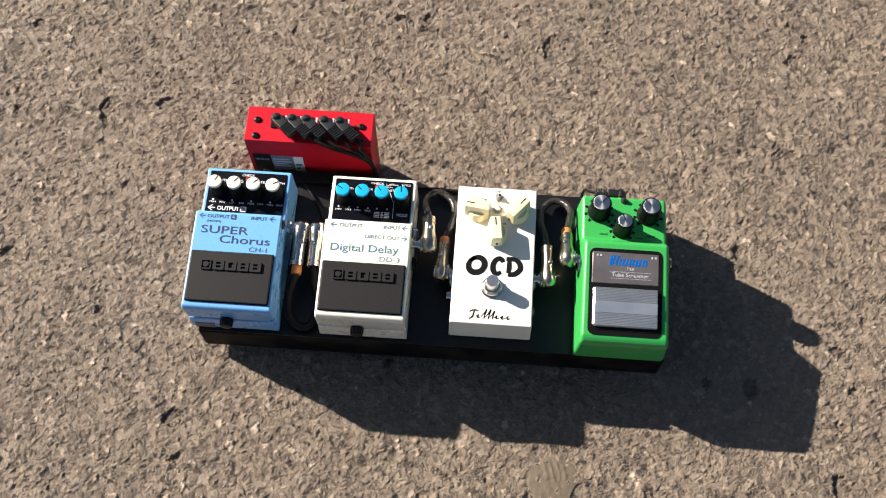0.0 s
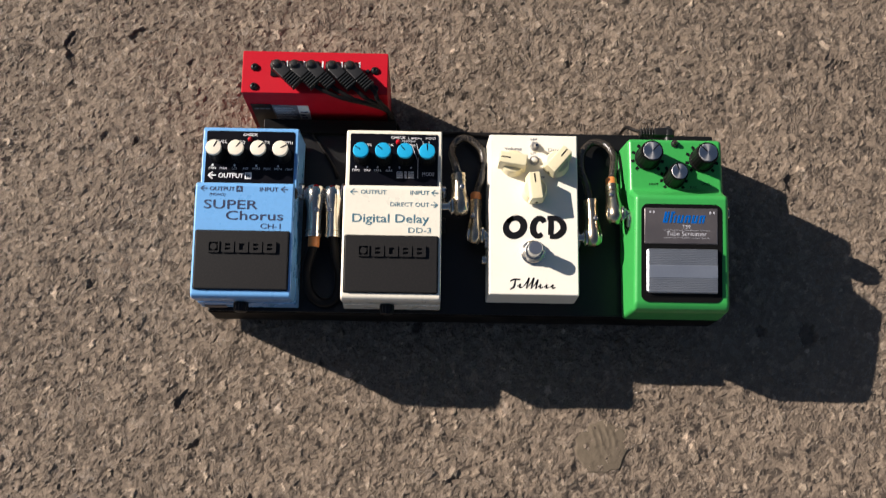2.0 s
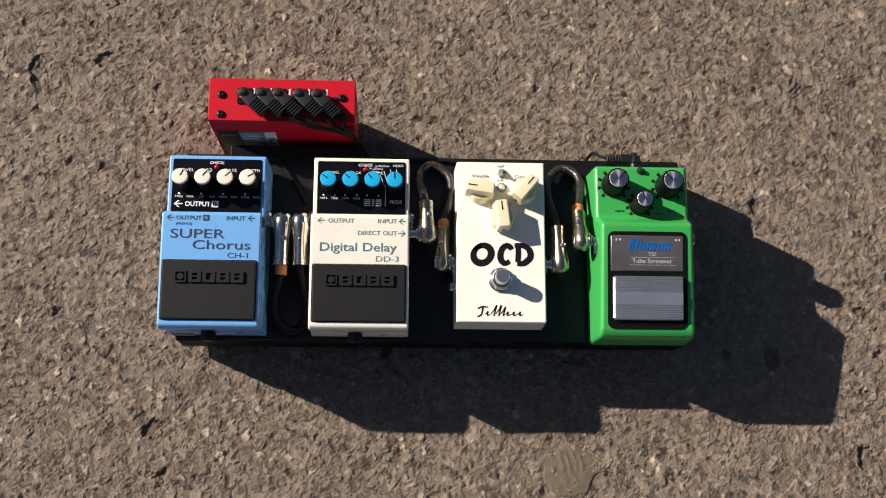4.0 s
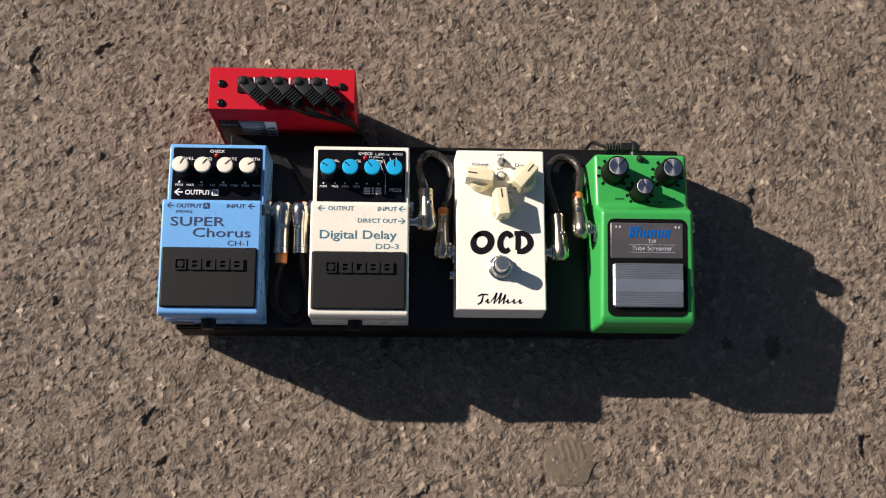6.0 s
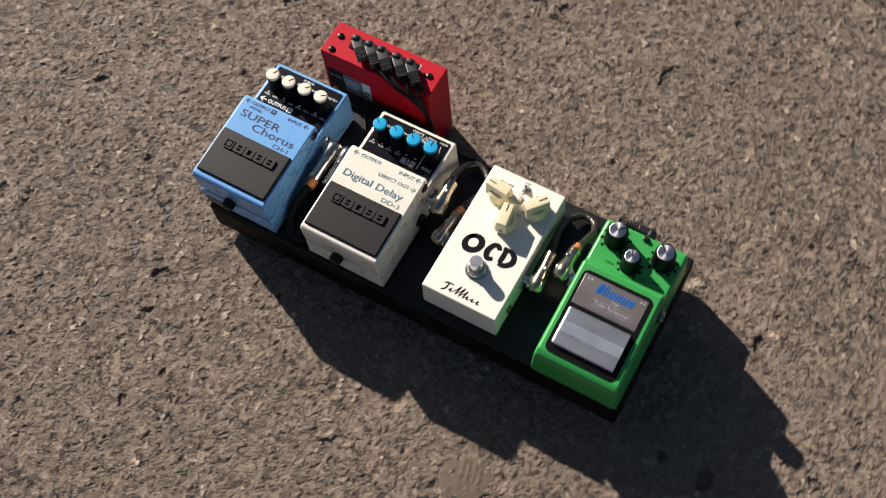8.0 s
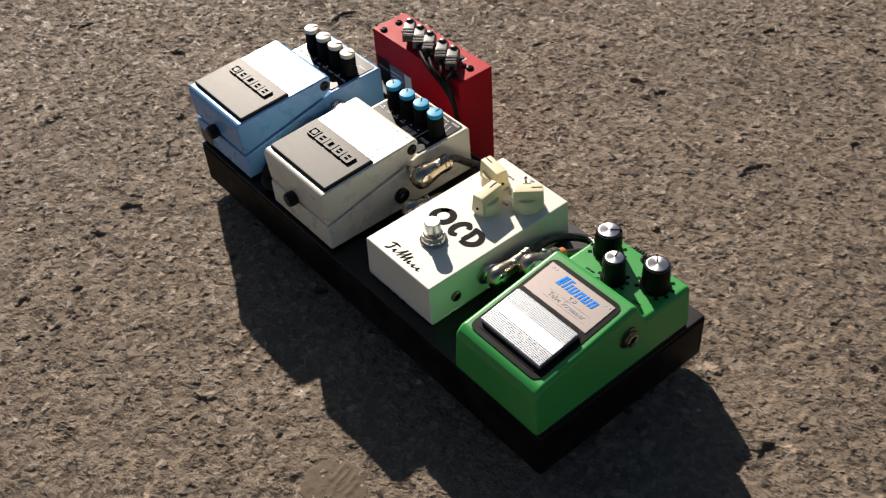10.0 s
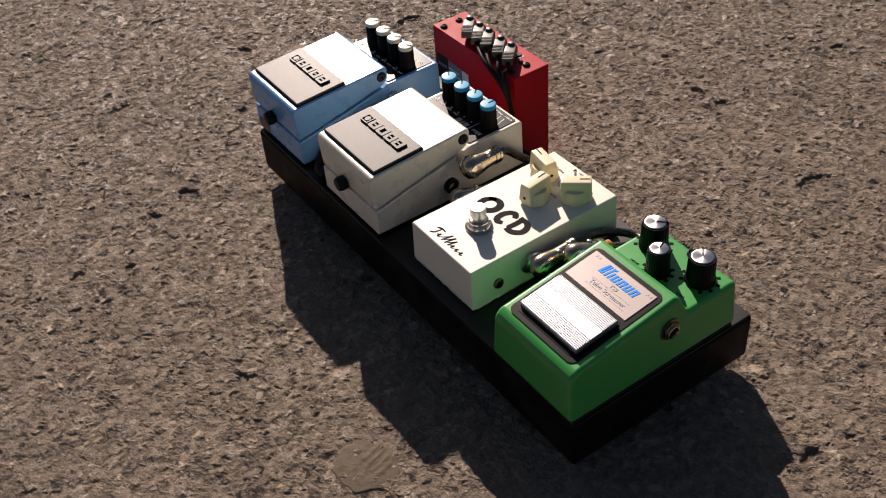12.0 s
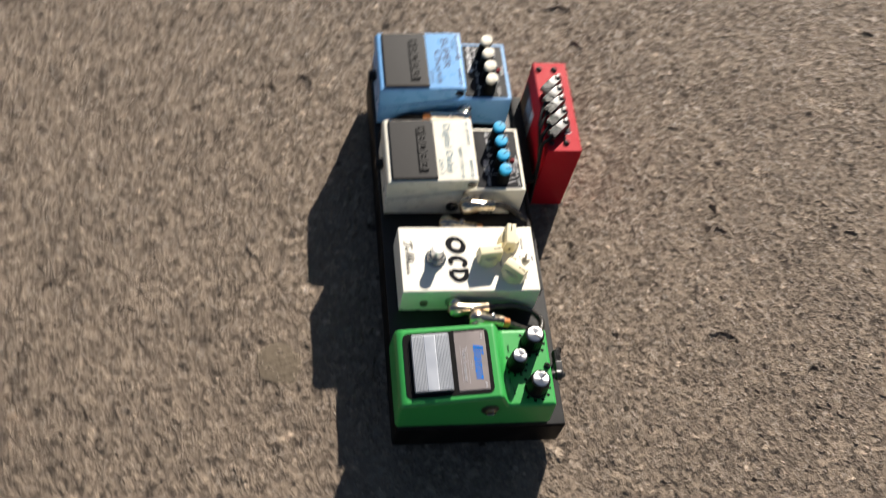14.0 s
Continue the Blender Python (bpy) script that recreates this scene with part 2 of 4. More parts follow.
def thing(name, m, label, category, group=""):
    ob = new(name)
    ob.empty_display_size = 0.02
    ob.matrix_basis = m
    return tagged(ob, label, category, group)


def box(x0, x1, y0, y1, z0, z1, bevel=0.0, segments=2):
    bm = bmesh.new()
    bmesh.ops.create_cube(bm, size=1.0)
    for v in bm.verts:
        v.co = Vector(((x0 + x1) / 2 + v.co.x * (x1 - x0), (y0 + y1) / 2 + v.co.y * (y1 - y0), (z0 + z1) / 2 + v.co.z * (z1 - z0)))
    if bevel:
        bmesh.ops.bevel(bm, geom=bm.edges[:], offset=bevel, segments=segments, profile=0.5, affect="EDGES")
    return bm


def prism(profile, x0, x1, bevel=0.0, segments=3):
    """Extrudes a (y, z) outline from x0 to x1."""
    bm = bmesh.new()
    a = [bm.verts.new((x0, y, z)) for y, z in profile]
    b = [bm.verts.new((x1, y, z)) for y, z in profile]
    bm.faces.new(a)
    bm.faces.new(list(reversed(b)))
    for i in range(len(a)):
        j = (i + 1) % len(a)
        bm.faces.new((a[j], a[i], b[i], b[j]))
    bmesh.ops.recalc_face_normals(bm, faces=bm.faces[:])
    if bevel:
        sharp = [e for e in bm.edges if e.calc_face_angle(0.0) > radians(12)]
        bmesh.ops.bevel(bm, geom=sharp, offset=bevel, segments=segments, profile=0.5, affect="EDGES", clamp_overlap=True)
    return bm


def lathe(profile, segments=28, m=None, ribs=0, depth=0.0):
    """Turns an (r, z) outline round z; ribs: flutes cut into the rings that stand out."""
    bm = bmesh.new()
    n = ribs * 4 if ribs else segments
    rings = []
    for r, z in profile:
        if r <= 1e-6:
            rings.append([bm.verts.new((0, 0, z))])
            continue
        ring = []
        for i in range(n):
            a = 2 * math.pi * i / n
            rr = r - (depth if ribs and i % 4 in (0, 1) else 0.0)
            ring.append(bm.verts.new((rr * math.cos(a), rr * math.sin(a), z)))
        rings.append(ring)
    for a, b in zip(rings, rings[1:]):
        for i in range(n):
            j = (i + 1) % n
            if len(a) == 1 and len(b) > 1:
                bm.faces.new((a[0], b[i], b[j]))
            elif len(b) == 1 and len(a) > 1:
                bm.faces.new((a[i], a[j], b[0]))
            elif len(a) > 1:
                bm.faces.new((a[i], a[j], b[j], b[i]))
    for ring, flip in ((rings[0], True), (rings[-1], False)):
        if len(ring) > 1:
            bm.faces.new(list(reversed(ring)) if flip else ring)
    if m is not None:
        bm.transform(m)
    return bm


def spline(points, steps=8):
    """A smooth line through the points."""
    p = [Vector(q) for q in points]
    p = [2 * p[0] - p[1]] + p + [2 * p[-1] - p[-2]]
    out = []
    for i in range(1, len(p) - 2):
        for s in range(steps):
            t = s / steps
            a, b, c, d = p[i - 1:i + 3]
            out.append(0.5 * (2 * b + (c - a) * t + (2 * a - 5 * b + 4 * c - d) * t * t + (3 * b - a - 3 * c + d) * t ** 3))
    return out + [p[-2]]


def tube(points, r, sides=10, steps=8, swell=0.0):
    line = spline(points, steps)
    bm = bmesh.new()
    rings, up = [], Vector((0.13, 0.27, 0.95)).normalized()
    for i, c in enumerate(line):
        way = (line[min(i + 1, len(line) - 1)] - line[max(i - 1, 0)]).normalized()
        side = way.cross(up)
        if side.length < 1e-3:
            side = way.cross(Vector((1, 0, 0)))
        side.normalize()
        top = side.cross(way).normalized()
        up = top
        rr = r * (1 + (swell if i % 2 else -swell))
        rings.append([bm.verts.new(c + rr * (math.cos(2 * math.pi * k / sides) * side + math.sin(2 * math.pi * k / sides) * top)) for k in range(sides)])
    for a, b in zip(rings, rings[1:]):
        for k in range(sides):
            bm.faces.new((a[k], a[(k + 1) % sides], b[(k + 1) % sides], b[k]))
    bm.faces.new(list(reversed(rings[0])))
    bm.faces.new(rings[-1])
    return bm


def slab(outline, z0, z1):
    """An (x, y) outline raised from z0 to z1."""
    bm = bmesh.new()
    a = [bm.verts.new((x, y, z0)) for x, y in outline]
    b = [bm.verts.new((x, y, z1)) for x, y in outline]
    bm.faces.new(list(reversed(a)))
    bm.faces.new(b)
    for i in range(len(a)):
        j = (i + 1) % len(a)
        bm.faces.new((a[i], a[j], b[j], b[i]))
    return bm


def round_rect(x0, x1, y0, y1, r, n=5):
    out = []
    for cx, cy, a0 in ((x1 - r, y1 - r, 0), (x0 + r, y1 - r, 90), (x0 + r, y0 + r, 180), (x1 - r, y0 + r, 270)):
        for i in range(n + 1):
            a = radians(a0 + 90 * i / n)
            out.append((cx + r * math.cos(a), cy + r * math.sin(a)))
    return out


def ring_slab(outer, inner, z0, z1):
    """A flat frame between two outlines with as many points."""
    bm = bmesh.new()
    loops = [[bm.verts.new((x, y, z)) for x, y in o] for o, z in ((outer, z0), (outer, z1), (inner, z1), (inner, z0))]
    n = len(outer)
    for a, b in zip(loops, loops[1:] + loops[:1]):
        for i in range(n):
            j = (i + 1) % n
            bm.faces.new((a[i], a[j], b[j], b[i]))
    return bm


def merge(*bms):
    out = bmesh.new()
    for b in bms:
        me = bpy.data.meshes.new("piece")
        b.to_mesh(me)
        b.free()
        out.from_mesh(me)
        bpy.data.meshes.remove(me)
    return out


def stroke(points, w0, w1, z0, z1, steps=6, slant=0.0):
    """A brush stroke in the plane z: a ribbon along the points whose width swells from w0 to w1 and back."""
    line = spline([(x, y, 0) for x, y in points], steps)
    left, right = [], []
    n = len(line) - 1
    for i, c in enumerate(line):
        way = (line[min(i + 1, n)] - line[max(i - 1, 0)]).normalized()
        w = 0.5 * (w0 + (w1 - w0) * math.sin(math.pi * i / n))
        side = Vector((-way.y, way.x, 0)) * w
        left.append(c + side)
        right.append(c - side)
    bm = bmesh.new()
    rows = []
    for l, r in zip(left, right):
        rows.append([bm.verts.new((q.x + slant * q.y, q.y, z)) for q, z in ((l, z0), (l, z1), (r, z1), (r, z0))])
    for a, b in zip(rows, rows[1:]):
        for k in range(4):
            bm.faces.new((a[k], a[(k + 1) % 4], b[(k + 1) % 4], b[k]))
    bm.faces.new(list(reversed(rows[0])))
    bm.faces.new(rows[-1])
    return bm


# the plane of the sloping treadle tops
SLOPING = pose(0, 0.0024, 0.0502, math.degrees(math.atan2(0.0040, 0.0788)), 0, 0) @ pose(0, -0.0024, 0)


def words(text, parent, mat, x, y, z, width, height, align="LEFT", name="lettering", bold=0.0):
    """Flat lettering of a given width and capital height, its left (or right, or middle) end at x and its base line at y."""
    curve = bpy.data.curves.new(name, "FONT")
    curve.body, curve.size, curve.resolution_u, curve.extrude, curve.offset = text, 1.0, 3, 0.0, bold
    tmp = new("lettering_source", curve)
    bpy.context.view_layer.update()
    me = bpy.data.meshes.new_from_object(tmp.evaluated_get(bpy.context.evaluated_depsgraph_get()))
    bpy.data.objects.remove(tmp)
    bpy.data.curves.remove(curve)
    xs = [v.co.x for v in me.vertices]
    lo, hi = min(xs), max(xs)
    sx, sy = width / (hi - lo), height / 0.70
    x0 = x if align == "LEFT" else x - width if align == "RIGHT" else x - width / 2
    bm = bmesh.new()
    bm.from_mesh(me)
    bpy.data.meshes.remove(me)
    top = bmesh.ops.extrude_face_region(bm, geom=bm.faces[:])
    moved = {v for v in top["geom"] if isinstance(v, bmesh.types.BMVert)}
    for v in bm.verts:
        v.co = Vector((x0 + (v.co.x - lo) * sx, y + v.co.y * sy, z + (0.00018 if v in moved else -0.0003)))
    return part(name, bm, mat, parent, m=SLOPING if z < 0.001 else None)


def arrow(parent, mat, x, y, z, length, h, way, w=0.0007):
    """A small printed arrow; way: -1 points to -x, 1 to +x."""
    tip = x + way * length / 2
    o = [(0, 0), (0.6 * h, h / 2), (0.6 * h + 1.4 * w, h / 2), (2.0 * w, w / 2), (length, w / 2), (length, -w / 2), (2.0 * w, -w / 2), (0.6 * h + 1.4 * w, -h / 2), (0.6 * h, -h / 2)]
    return part("printed_arrow", slab([(tip - way * u, y + v) for u, v in o], z - 0.0003, z + 0.00018), mat, parent, m=SLOPING if z < 0.001 else None)


TO_X = Matrix.Rotation(radians(90), 4, "Y")


# ---- ground ----
def stones(X, Y, cell, seed):
    """For each place the distance from the middle of the nearest of many scattered angular stones, that stone's random numbers, and the way to its middle."""
    def rnd(i, j, k):
        n = (i * 374761393 + j * 668265263 + (k + seed * 7) * 1274126177) & 0xFFFFFFFF
        n = ((n ^ (n >> 13)) * 1103515245 + 12345) & 0xFFFFFFFF
        n = ((n ^ (n >> 16)) * 2246822519) & 0xFFFFFFFF
        return ((n ^ (n >> 15)) & 0xFFFF) / 65535.0
    gx, gy = np.floor(X / cell).astype(np.int64), np.floor(Y / cell).astype(np.int64)
    f1 = np.full(X.shape, 9e9)
    bi, bj = np.zeros_like(gx), np.zeros_like(gy)
    ox, oy = np.zeros_like(X), np.zeros_like(X)
    for a in (-1, 0, 1):
        for b in (-1, 0, 1):
            i, j = gx + a, gy + b
            dx = X / cell - (i + 0.15 + 0.7 * rnd(i, j, 1))
            dy = Y / cell - (j + 0.15 + 0.7 * rnd(i, j, 2))
            stretch, turn = 0.72 + 0.62 * rnd(i, j, 3), rnd(i, j, 4) * math.pi
            u = (dx * np.cos(turn) + dy * np.sin(turn)) * stretch
            v = (-dx * np.sin(turn) + dy * np.cos(turn)) / stretch
            skew = 0.25 + 0.5 * rnd(i, j, 5)
            d = np.maximum(np.maximum(np.abs(u) * 1.06, np.abs(skew * u + 0.86 * v)), np.maximum(np.abs((1 - skew) * u - 0.86 * v), 0.80 * np.sqrt(u * u + v * v)))
            near = d < f1
            f1 = np.where(near, d, f1)
            bi, bj = np.where(near, i, bi), np.where(near, j, bj)
            ox, oy = np.where(near, dx, ox), np.where(near, dy, oy)
    return f1, [rnd(bi, bj, k) for k in (11, 12, 13, 14)], ox, oy


def graded(lo, hi, step, far):
    """Even steps between lo and hi, and growing ones out to far on both sides."""
    mid = np.arange(lo, hi, step)
    out, d = [], step
    while (out[-1] if out else 0) < far:
        d *= 1.45
        out.append((out[-1] if out else 0) + d)
    out = np.array(out)
    return np.concatenate((lo - out[::-1], mid, mid[-1] + out))


def ground():
    xs, ys = graded(-0.74, 0.43, 0.0011, 60.0), graded(-0.40, 0.82, 0.0011, 60.0)
    X, Y = np.meshgrid(xs, ys)
    # uneven spacing, so that the broken faces of the grit fall at random
    shake = np.random.RandomState(4)
    inside = (X > -0.739) & (X < 0.429) & (Y > -0.399) & (Y < 0.819)
    X = X + inside * shake.uniform(-0.00034, 0.00034, X.shape)
    Y = Y + inside * shake.uniform(-0.00034, 0.00034, X.shape)
    wx = X + 0.0009 * np.sin(Y * 410 + 2.0 * np.sin(X * 230)) + 0.0006 * np.sin(Y * 1130 + X * 700)
    wy = Y + 0.0009 * np.sin(X * 380 + 2.0 * np.sin(Y * 260)) + 0.0006 * np.sin(X * 1210 - Y * 640)
    Z = np.full(X.shape, -0.00005)
    tone = np.full(X.shape, 0.50)
    mineral = np.full(X.shape, 0.5)
    # broken stones from grit to the largest chips; the proudest one shows. cell, share, half width, soft rim, least and added height, tilt, tones
    for seed, cell, share, half, soft, low, more, tilt, pale in ((5, 0.0034, 0.90, 0.54, 0.27, -0.0002, 0.0006, 0.0015, 0.26), (3, 0.0056, 0.75, 0.54, 0.21, -0.0001, 0.0008, 0.0020, 0.38),
                                                                (7, 0.0090, 0.45, 0.52, 0.16, 0.0000, 0.0010, 0.0021, 0.44), (11, 0.0155, 0.20, 0.46, 0.10, 0.0001, 0.0007, 0.0013, 0.36)):
        f, r, ox, oy = stones(wx, wy, cell, seed)
        rise = np.clip((half * (0.75 + 0.25 * r[3]) - f) / soft, 0, 1)
        top = low + more * r[0] ** 1.5 + tilt * (ox * (r[1] - 0.5) + oy * (r[2] - 0.5)) * 2.0
        z = np.where(r[3] < share, -0.0005 + rise ** 0.8 * (top + 0.0005), -0.0005)
        shown = z > Z
        tone = np.where(shown, 0.57 + pale * (r[2] - 0.5) + np.where(r[1] > 0.88, 0.25, 0.0), tone)
        mineral = np.where(shown, (r[1] * 7.0) % 1.0, mineral)
        Z = np.maximum(Z, z)
        if seed == 5:
            ragged = r[1]
        if seed == 3:
            ragged = 0.5 * (ragged + r[2])
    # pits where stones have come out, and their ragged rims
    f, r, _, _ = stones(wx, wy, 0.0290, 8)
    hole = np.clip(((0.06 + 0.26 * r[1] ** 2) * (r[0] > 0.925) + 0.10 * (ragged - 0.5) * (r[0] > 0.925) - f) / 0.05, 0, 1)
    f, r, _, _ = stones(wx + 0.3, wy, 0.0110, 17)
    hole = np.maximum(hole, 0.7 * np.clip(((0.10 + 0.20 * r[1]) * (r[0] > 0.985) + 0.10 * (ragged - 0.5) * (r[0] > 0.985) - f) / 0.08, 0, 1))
    Z += -0.0022 * hole - 0.0007 + 0.0006 * np.sin(X * 37 + 1.3) * np.sin(Y * 29 + 0.4) + 0.0004 * np.sin(X * 310 + 1.9 * np.sin(Y * 173)) * np.sin(Y * 271 + 1.8 * np.sin(X * 211 + 1.0)) + 0.0003 * np.sin(X * 151 - Y * 97 + 2.0 * np.sin(Y * 83)) * np.sin(Y * 139 + X * 61)
    away = np.maximum(np.maximum(-0.74 - X, X - 0.43), np.maximum(-0.40 - Y, Y - 0.82))
    Z = np.where(away > 0.002, -0.0008, Z)
    # the pits' darkness is put into the tone too, by the hole mask
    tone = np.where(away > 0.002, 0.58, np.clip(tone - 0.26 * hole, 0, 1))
    ny, nx = X.shape
    me = bpy.data.meshes.new("ground")
    me.vertices.add(nx * ny)
    me.vertices.foreach_set("co", np.stack((X, Y, Z), -1).astype(np.float32).ravel())
    idx = np.arange(nx * ny, dtype=np.int32).reshape(ny, nx)
    quads = np.stack((idx[:-1, :-1], idx[:-1, 1:], idx[1:, 1:], idx[1:, :-1]), -1).reshape(-1, 4)
    me.loops.add(quads.size)
    me.loops.foreach_set("vertex_index", quads.ravel())
    me.polygons.add(len(quads))
    me.polygons.foreach_set("loop_start", np.arange(0, quads.size, 4, dtype=np.int32))
    me.polygons.foreach_set("use_smooth", np.zeros(len(quads), dtype=bool))
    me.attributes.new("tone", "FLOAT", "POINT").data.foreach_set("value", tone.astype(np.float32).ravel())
    me.attributes.new("mineral", "FLOAT", "POINT").data.foreach_set("value", mineral.astype(np.float32).ravel())
    me.update(calc_edges=True)
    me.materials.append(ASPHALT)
    return tagged(new("ground", me), "worn brown-grey asphalt with small chips and pits", "asphalt", kind="structure")


ground()


def chewing_gum(x, y):
    bm = bmesh.new()
    n, rings = 72, 18
    top = bm.verts.new((0, 0, 0.0006))
    rows = []
    for k in range(1, rings + 1):
        row = []
        for i in range(n):
            a = 2 * math.pi * i / n
            rim = 0.0203 + 0.0014 * math.sin(2 * a + 1.0) + 0.0010 * math.sin(5 * a) + 0.0007 * math.sin(9 * a + 2) + 0.0012 * noise.noise(Vector((3.0 * math.cos(a), 3.0 * math.sin(a), 4.0)))
            r = rim * k / rings
            px, py = r * math.cos(a), 1.07 * r * math.sin(a)
            z = 0.0006 - 0.0007 * (k / rings) ** 3
            # pressed folds
            for cx, w in ((-0.0045, 0.0009), (0.0005, 0.0011), (0.0060, 0.0010), (0.0105, 0.0009)):
                z += 0.00055 * math.exp(-((px - cx + 0.10 * py + 12.0 * py * py) / w) ** 2) * max(0.0, min(1.0, (py + 0.002) / 0.004)) * (1 - (k / rings) ** 6)
            z += 0.00035 * noise.noise(Vector((px * 230, py * 230, 0.3))) + 0.0002 * noise.noise(Vector((px * 700, py * 700, 1.3)))
            row.append(bm.verts.new((px, py, z if k < rings else -0.0016)))
        rows.append(row)
    for i in range(n):
        bm.faces.new((top, rows[0][i], rows[0][(i + 1) % n]))
    for a, b in zip(rows, rows[1:]):
        for i in range(n):
            bm.faces.new((a[i], b[i], b[(i + 1) % n], a[(i + 1) % n]))
    ob = part("chewing_gum", bm, GUM, m=pose(x, y, -0.0001), angle=70)
    tagged(ob, "flattened grey-brown chewing gum stuck on the asphalt", "chewing gum")


chewing_gum(0.0915, -0.103)

# ---- pedal board ----
TOP = 0.0455
board = thing("pedal_board", pose(-0.0155, 0.061, 0.0), "black painted wooden board lying on the asphalt", "board")
part("plank", box(-0.1905, 0.1905, -0.0715, 0.0722, 0.0095, TOP - 0.0012, 0.0022, 3), BOARD, board)
for x in (-0.135, 0.0, 0.135):
    for y in (-0.045, 0.045):
        part("rubber_foot", lathe([(0.0085, -0.0004), (0.0092, 0.0006), (0.0080, 0.0098), (0, 0.0098)], 20), BLACK_RUBBER, board, m=pose(x, y, 0))
part("top_sheet", box(-0.1896, 0.1896, -0.0706, 0.0713, TOP - 0.0018, TOP - 0.0002, 0.0006, 2), BOARD_TOP, board, "satin black covering of the board")
part("rear_strip", box(-0.155, -0.054, 0.0665, 0.0775, TOP - 0.0014, TOP + 0.0050, 0.0012, 2), KNOB_BLACK, board, "glossy black plastic strip")


# ---- compact pedals with a treadle ----
SLOPE = math.degrees(math.atan2(0.0040, 0.0788))


def on_treadle(x, y):
    """The pose of the sloping treadle top above the place (x, y)."""
    return pose(x, y, 0.0502 + 0.0040 * (y - 0.0024) / 0.0788, SLOPE, 0, 0)


def compact_pedal(m, paint, cap, ink, label, badge):
    """Rubber-footed base with a knob panel behind and a hinged treadle in front."""
    p = thing("effects_pedal", m, label, "pedal", "pedals on the board")
    half = 0.0356
    part("base_plate", box(-0.0344, 0.0344, 0.0036, 0.1282, 0.0, 0.0024, 0.0006, 1), BLACK_RUBBER, p, "black rubber bottom plate")
    base = prism([(0.0026, 0.0022), (0.1290, 0.0022), (0.1290, 0.0378), (0.1275, 0.0392), (0.0830, 0.0388), (0.0770, 0.0365), (0.0024, 0.0215)], -half, half, 0.0020, 3)
    for v in base.verts:
        v.co.x *= 1.0 - 0.028 * v.co.z / 0.040
    part("base", base, paint, p)
    t = prism([(0.0028, 0.0233), (0.0010, 0.0470), (0.0028, 0.0502), (0.0812, 0.0542), (0.0834, 0.0522), (0.0826, 0.0432), (0.0770, 0.0392)], -0.0352, 0.0352, 0.0016, 3)
    for v in t.verts:
        v.co.x *= 1.0 - 0.012 * (v.co.z - 0.024) / 0.03
    treadle = part("treadle", t, paint, p)
    pad = part("rubber_pad", box(-0.0325, 0.0322, -badge["pad"], badge["pad"], -0.0014, 0.0024, 0.0009, 2), BLACK_RUBBER, p, "charcoal rubber foot pad with raised emblem", m=on_treadle(0, badge["pad_at"]))
    # the dark gap round the pad is painted as a black ring
    part("pad_gap_ring", ring_slab(round_rect(-0.0331, 0.0328, -badge["pad"] - 0.0006, badge["pad"] + 0.0006, 0.0014), round_rect(-0.0318, 0.0315, 0.0006 - badge["pad"], badge["pad"] - 0.0006, 0.0010), -0.0010, 0.0004), INK_BLACK, p, "thin black ring painted for the dark gap round the pad", m=on_treadle(0, badge["pad_at"]))
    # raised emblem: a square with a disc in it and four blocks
    z0, z1, ya, yb = 0.0020, 0.0039, 0.0048, 0.0130
    ym = (ya + yb) / 2
    part("emblem_square", ring_slab(round_rect(-0.0235, -0.0152, ya, yb, 0.0006), round_rect(-0.0225, -0.0162, ya + 0.0010, yb - 0.0010, 0.0003), z0, z1), BLACK_RUBBER, pad)
    part("emblem_disc", lathe([(0.0023, z0), (0.0023, z1 - 0.0001)], 16), BLACK_RUBBER, pad, m=pose(-0.01935, ym, 0))
    for i in range(4):
        x0 = -0.0138 + i * 0.0097
        part("emblem_block", ring_slab(round_rect(x0, x0 + 0.0088, ya, yb, 0.0008), round_rect(x0 + 0.0026, x0 + 0.0062, ya + 0.0018, yb - 0.0018, 0.0003), z0, z1), BLACK_RUBBER, pad)
        if i != 1:
            part("emblem_bar", box(x0 + 0.0018, x0 + 0.0070, ym - 0.0007, ym + 0.0007, z0, z1 - 0.00012, 0.0002, 1), BLACK_RUBBER, pad)
    for s in (-1, 1):
        part("hinge_screw", lathe([(0.0040, 0), (0.0040, 0.0010), (0.0030, 0.0018), (0.0014, 0.0018), (0.0012, 0.0008), (0, 0.0008)], 18,
                                  Matrix.Translation((s * 0.0345, 0.0772, 0.0478)) @ Matrix.Rotation(radians(90 * s), 4, "Y")), BLACK_PLASTIC, treadle)
    screw = part("thumbscrew", lathe([(0.0030, -0.006), (0.0030, 0.001), (0.0052, 0.0012), (0.0054, 0.0050), (0.0046, 0.0078), (0.0020, 0.0084), (0, 0.0084)], 24,
                                     Matrix.Translation((-0.0030, 0.0032, 0.0262)) @ Matrix.Rotation(radians(90), 4, "X"), ribs=14, depth=0.0004), BLACK_PLASTIC, p, "black knurled thumbscrew")
    panel = part("control_panel", slab(round_rect(-0.0318, 0.0318, 0.0840, 0.1258, 0.0014), 0.0384, 0.0396), BLACK_PANEL, p, "navy black printed control panel")
    for i in range(4):
        kx = (i - 1.5) * 0.0157 + 0.0004
        knob = part("knob", lathe([(0.0061, 0.0), (0.0061, 0.0030), (0.0057, 0.0036), (0.0056, 0.0152), (0.0052, 0.0160), (0, 0.0160)], ribs=18, depth=0.0003), KNOB_BLACK, p,
                    m=pose(kx, 0.1076, 0.0397))
        part("knob_cap", lathe([(0.0053, 0.0152), (0.0057, 0.0160), (0.0057, 0.0177), (0.0054, 0.0184), (0.0049, 0.0186), (0, 0.0187)], 30), cap, knob)
        a = badge["turn"][i]
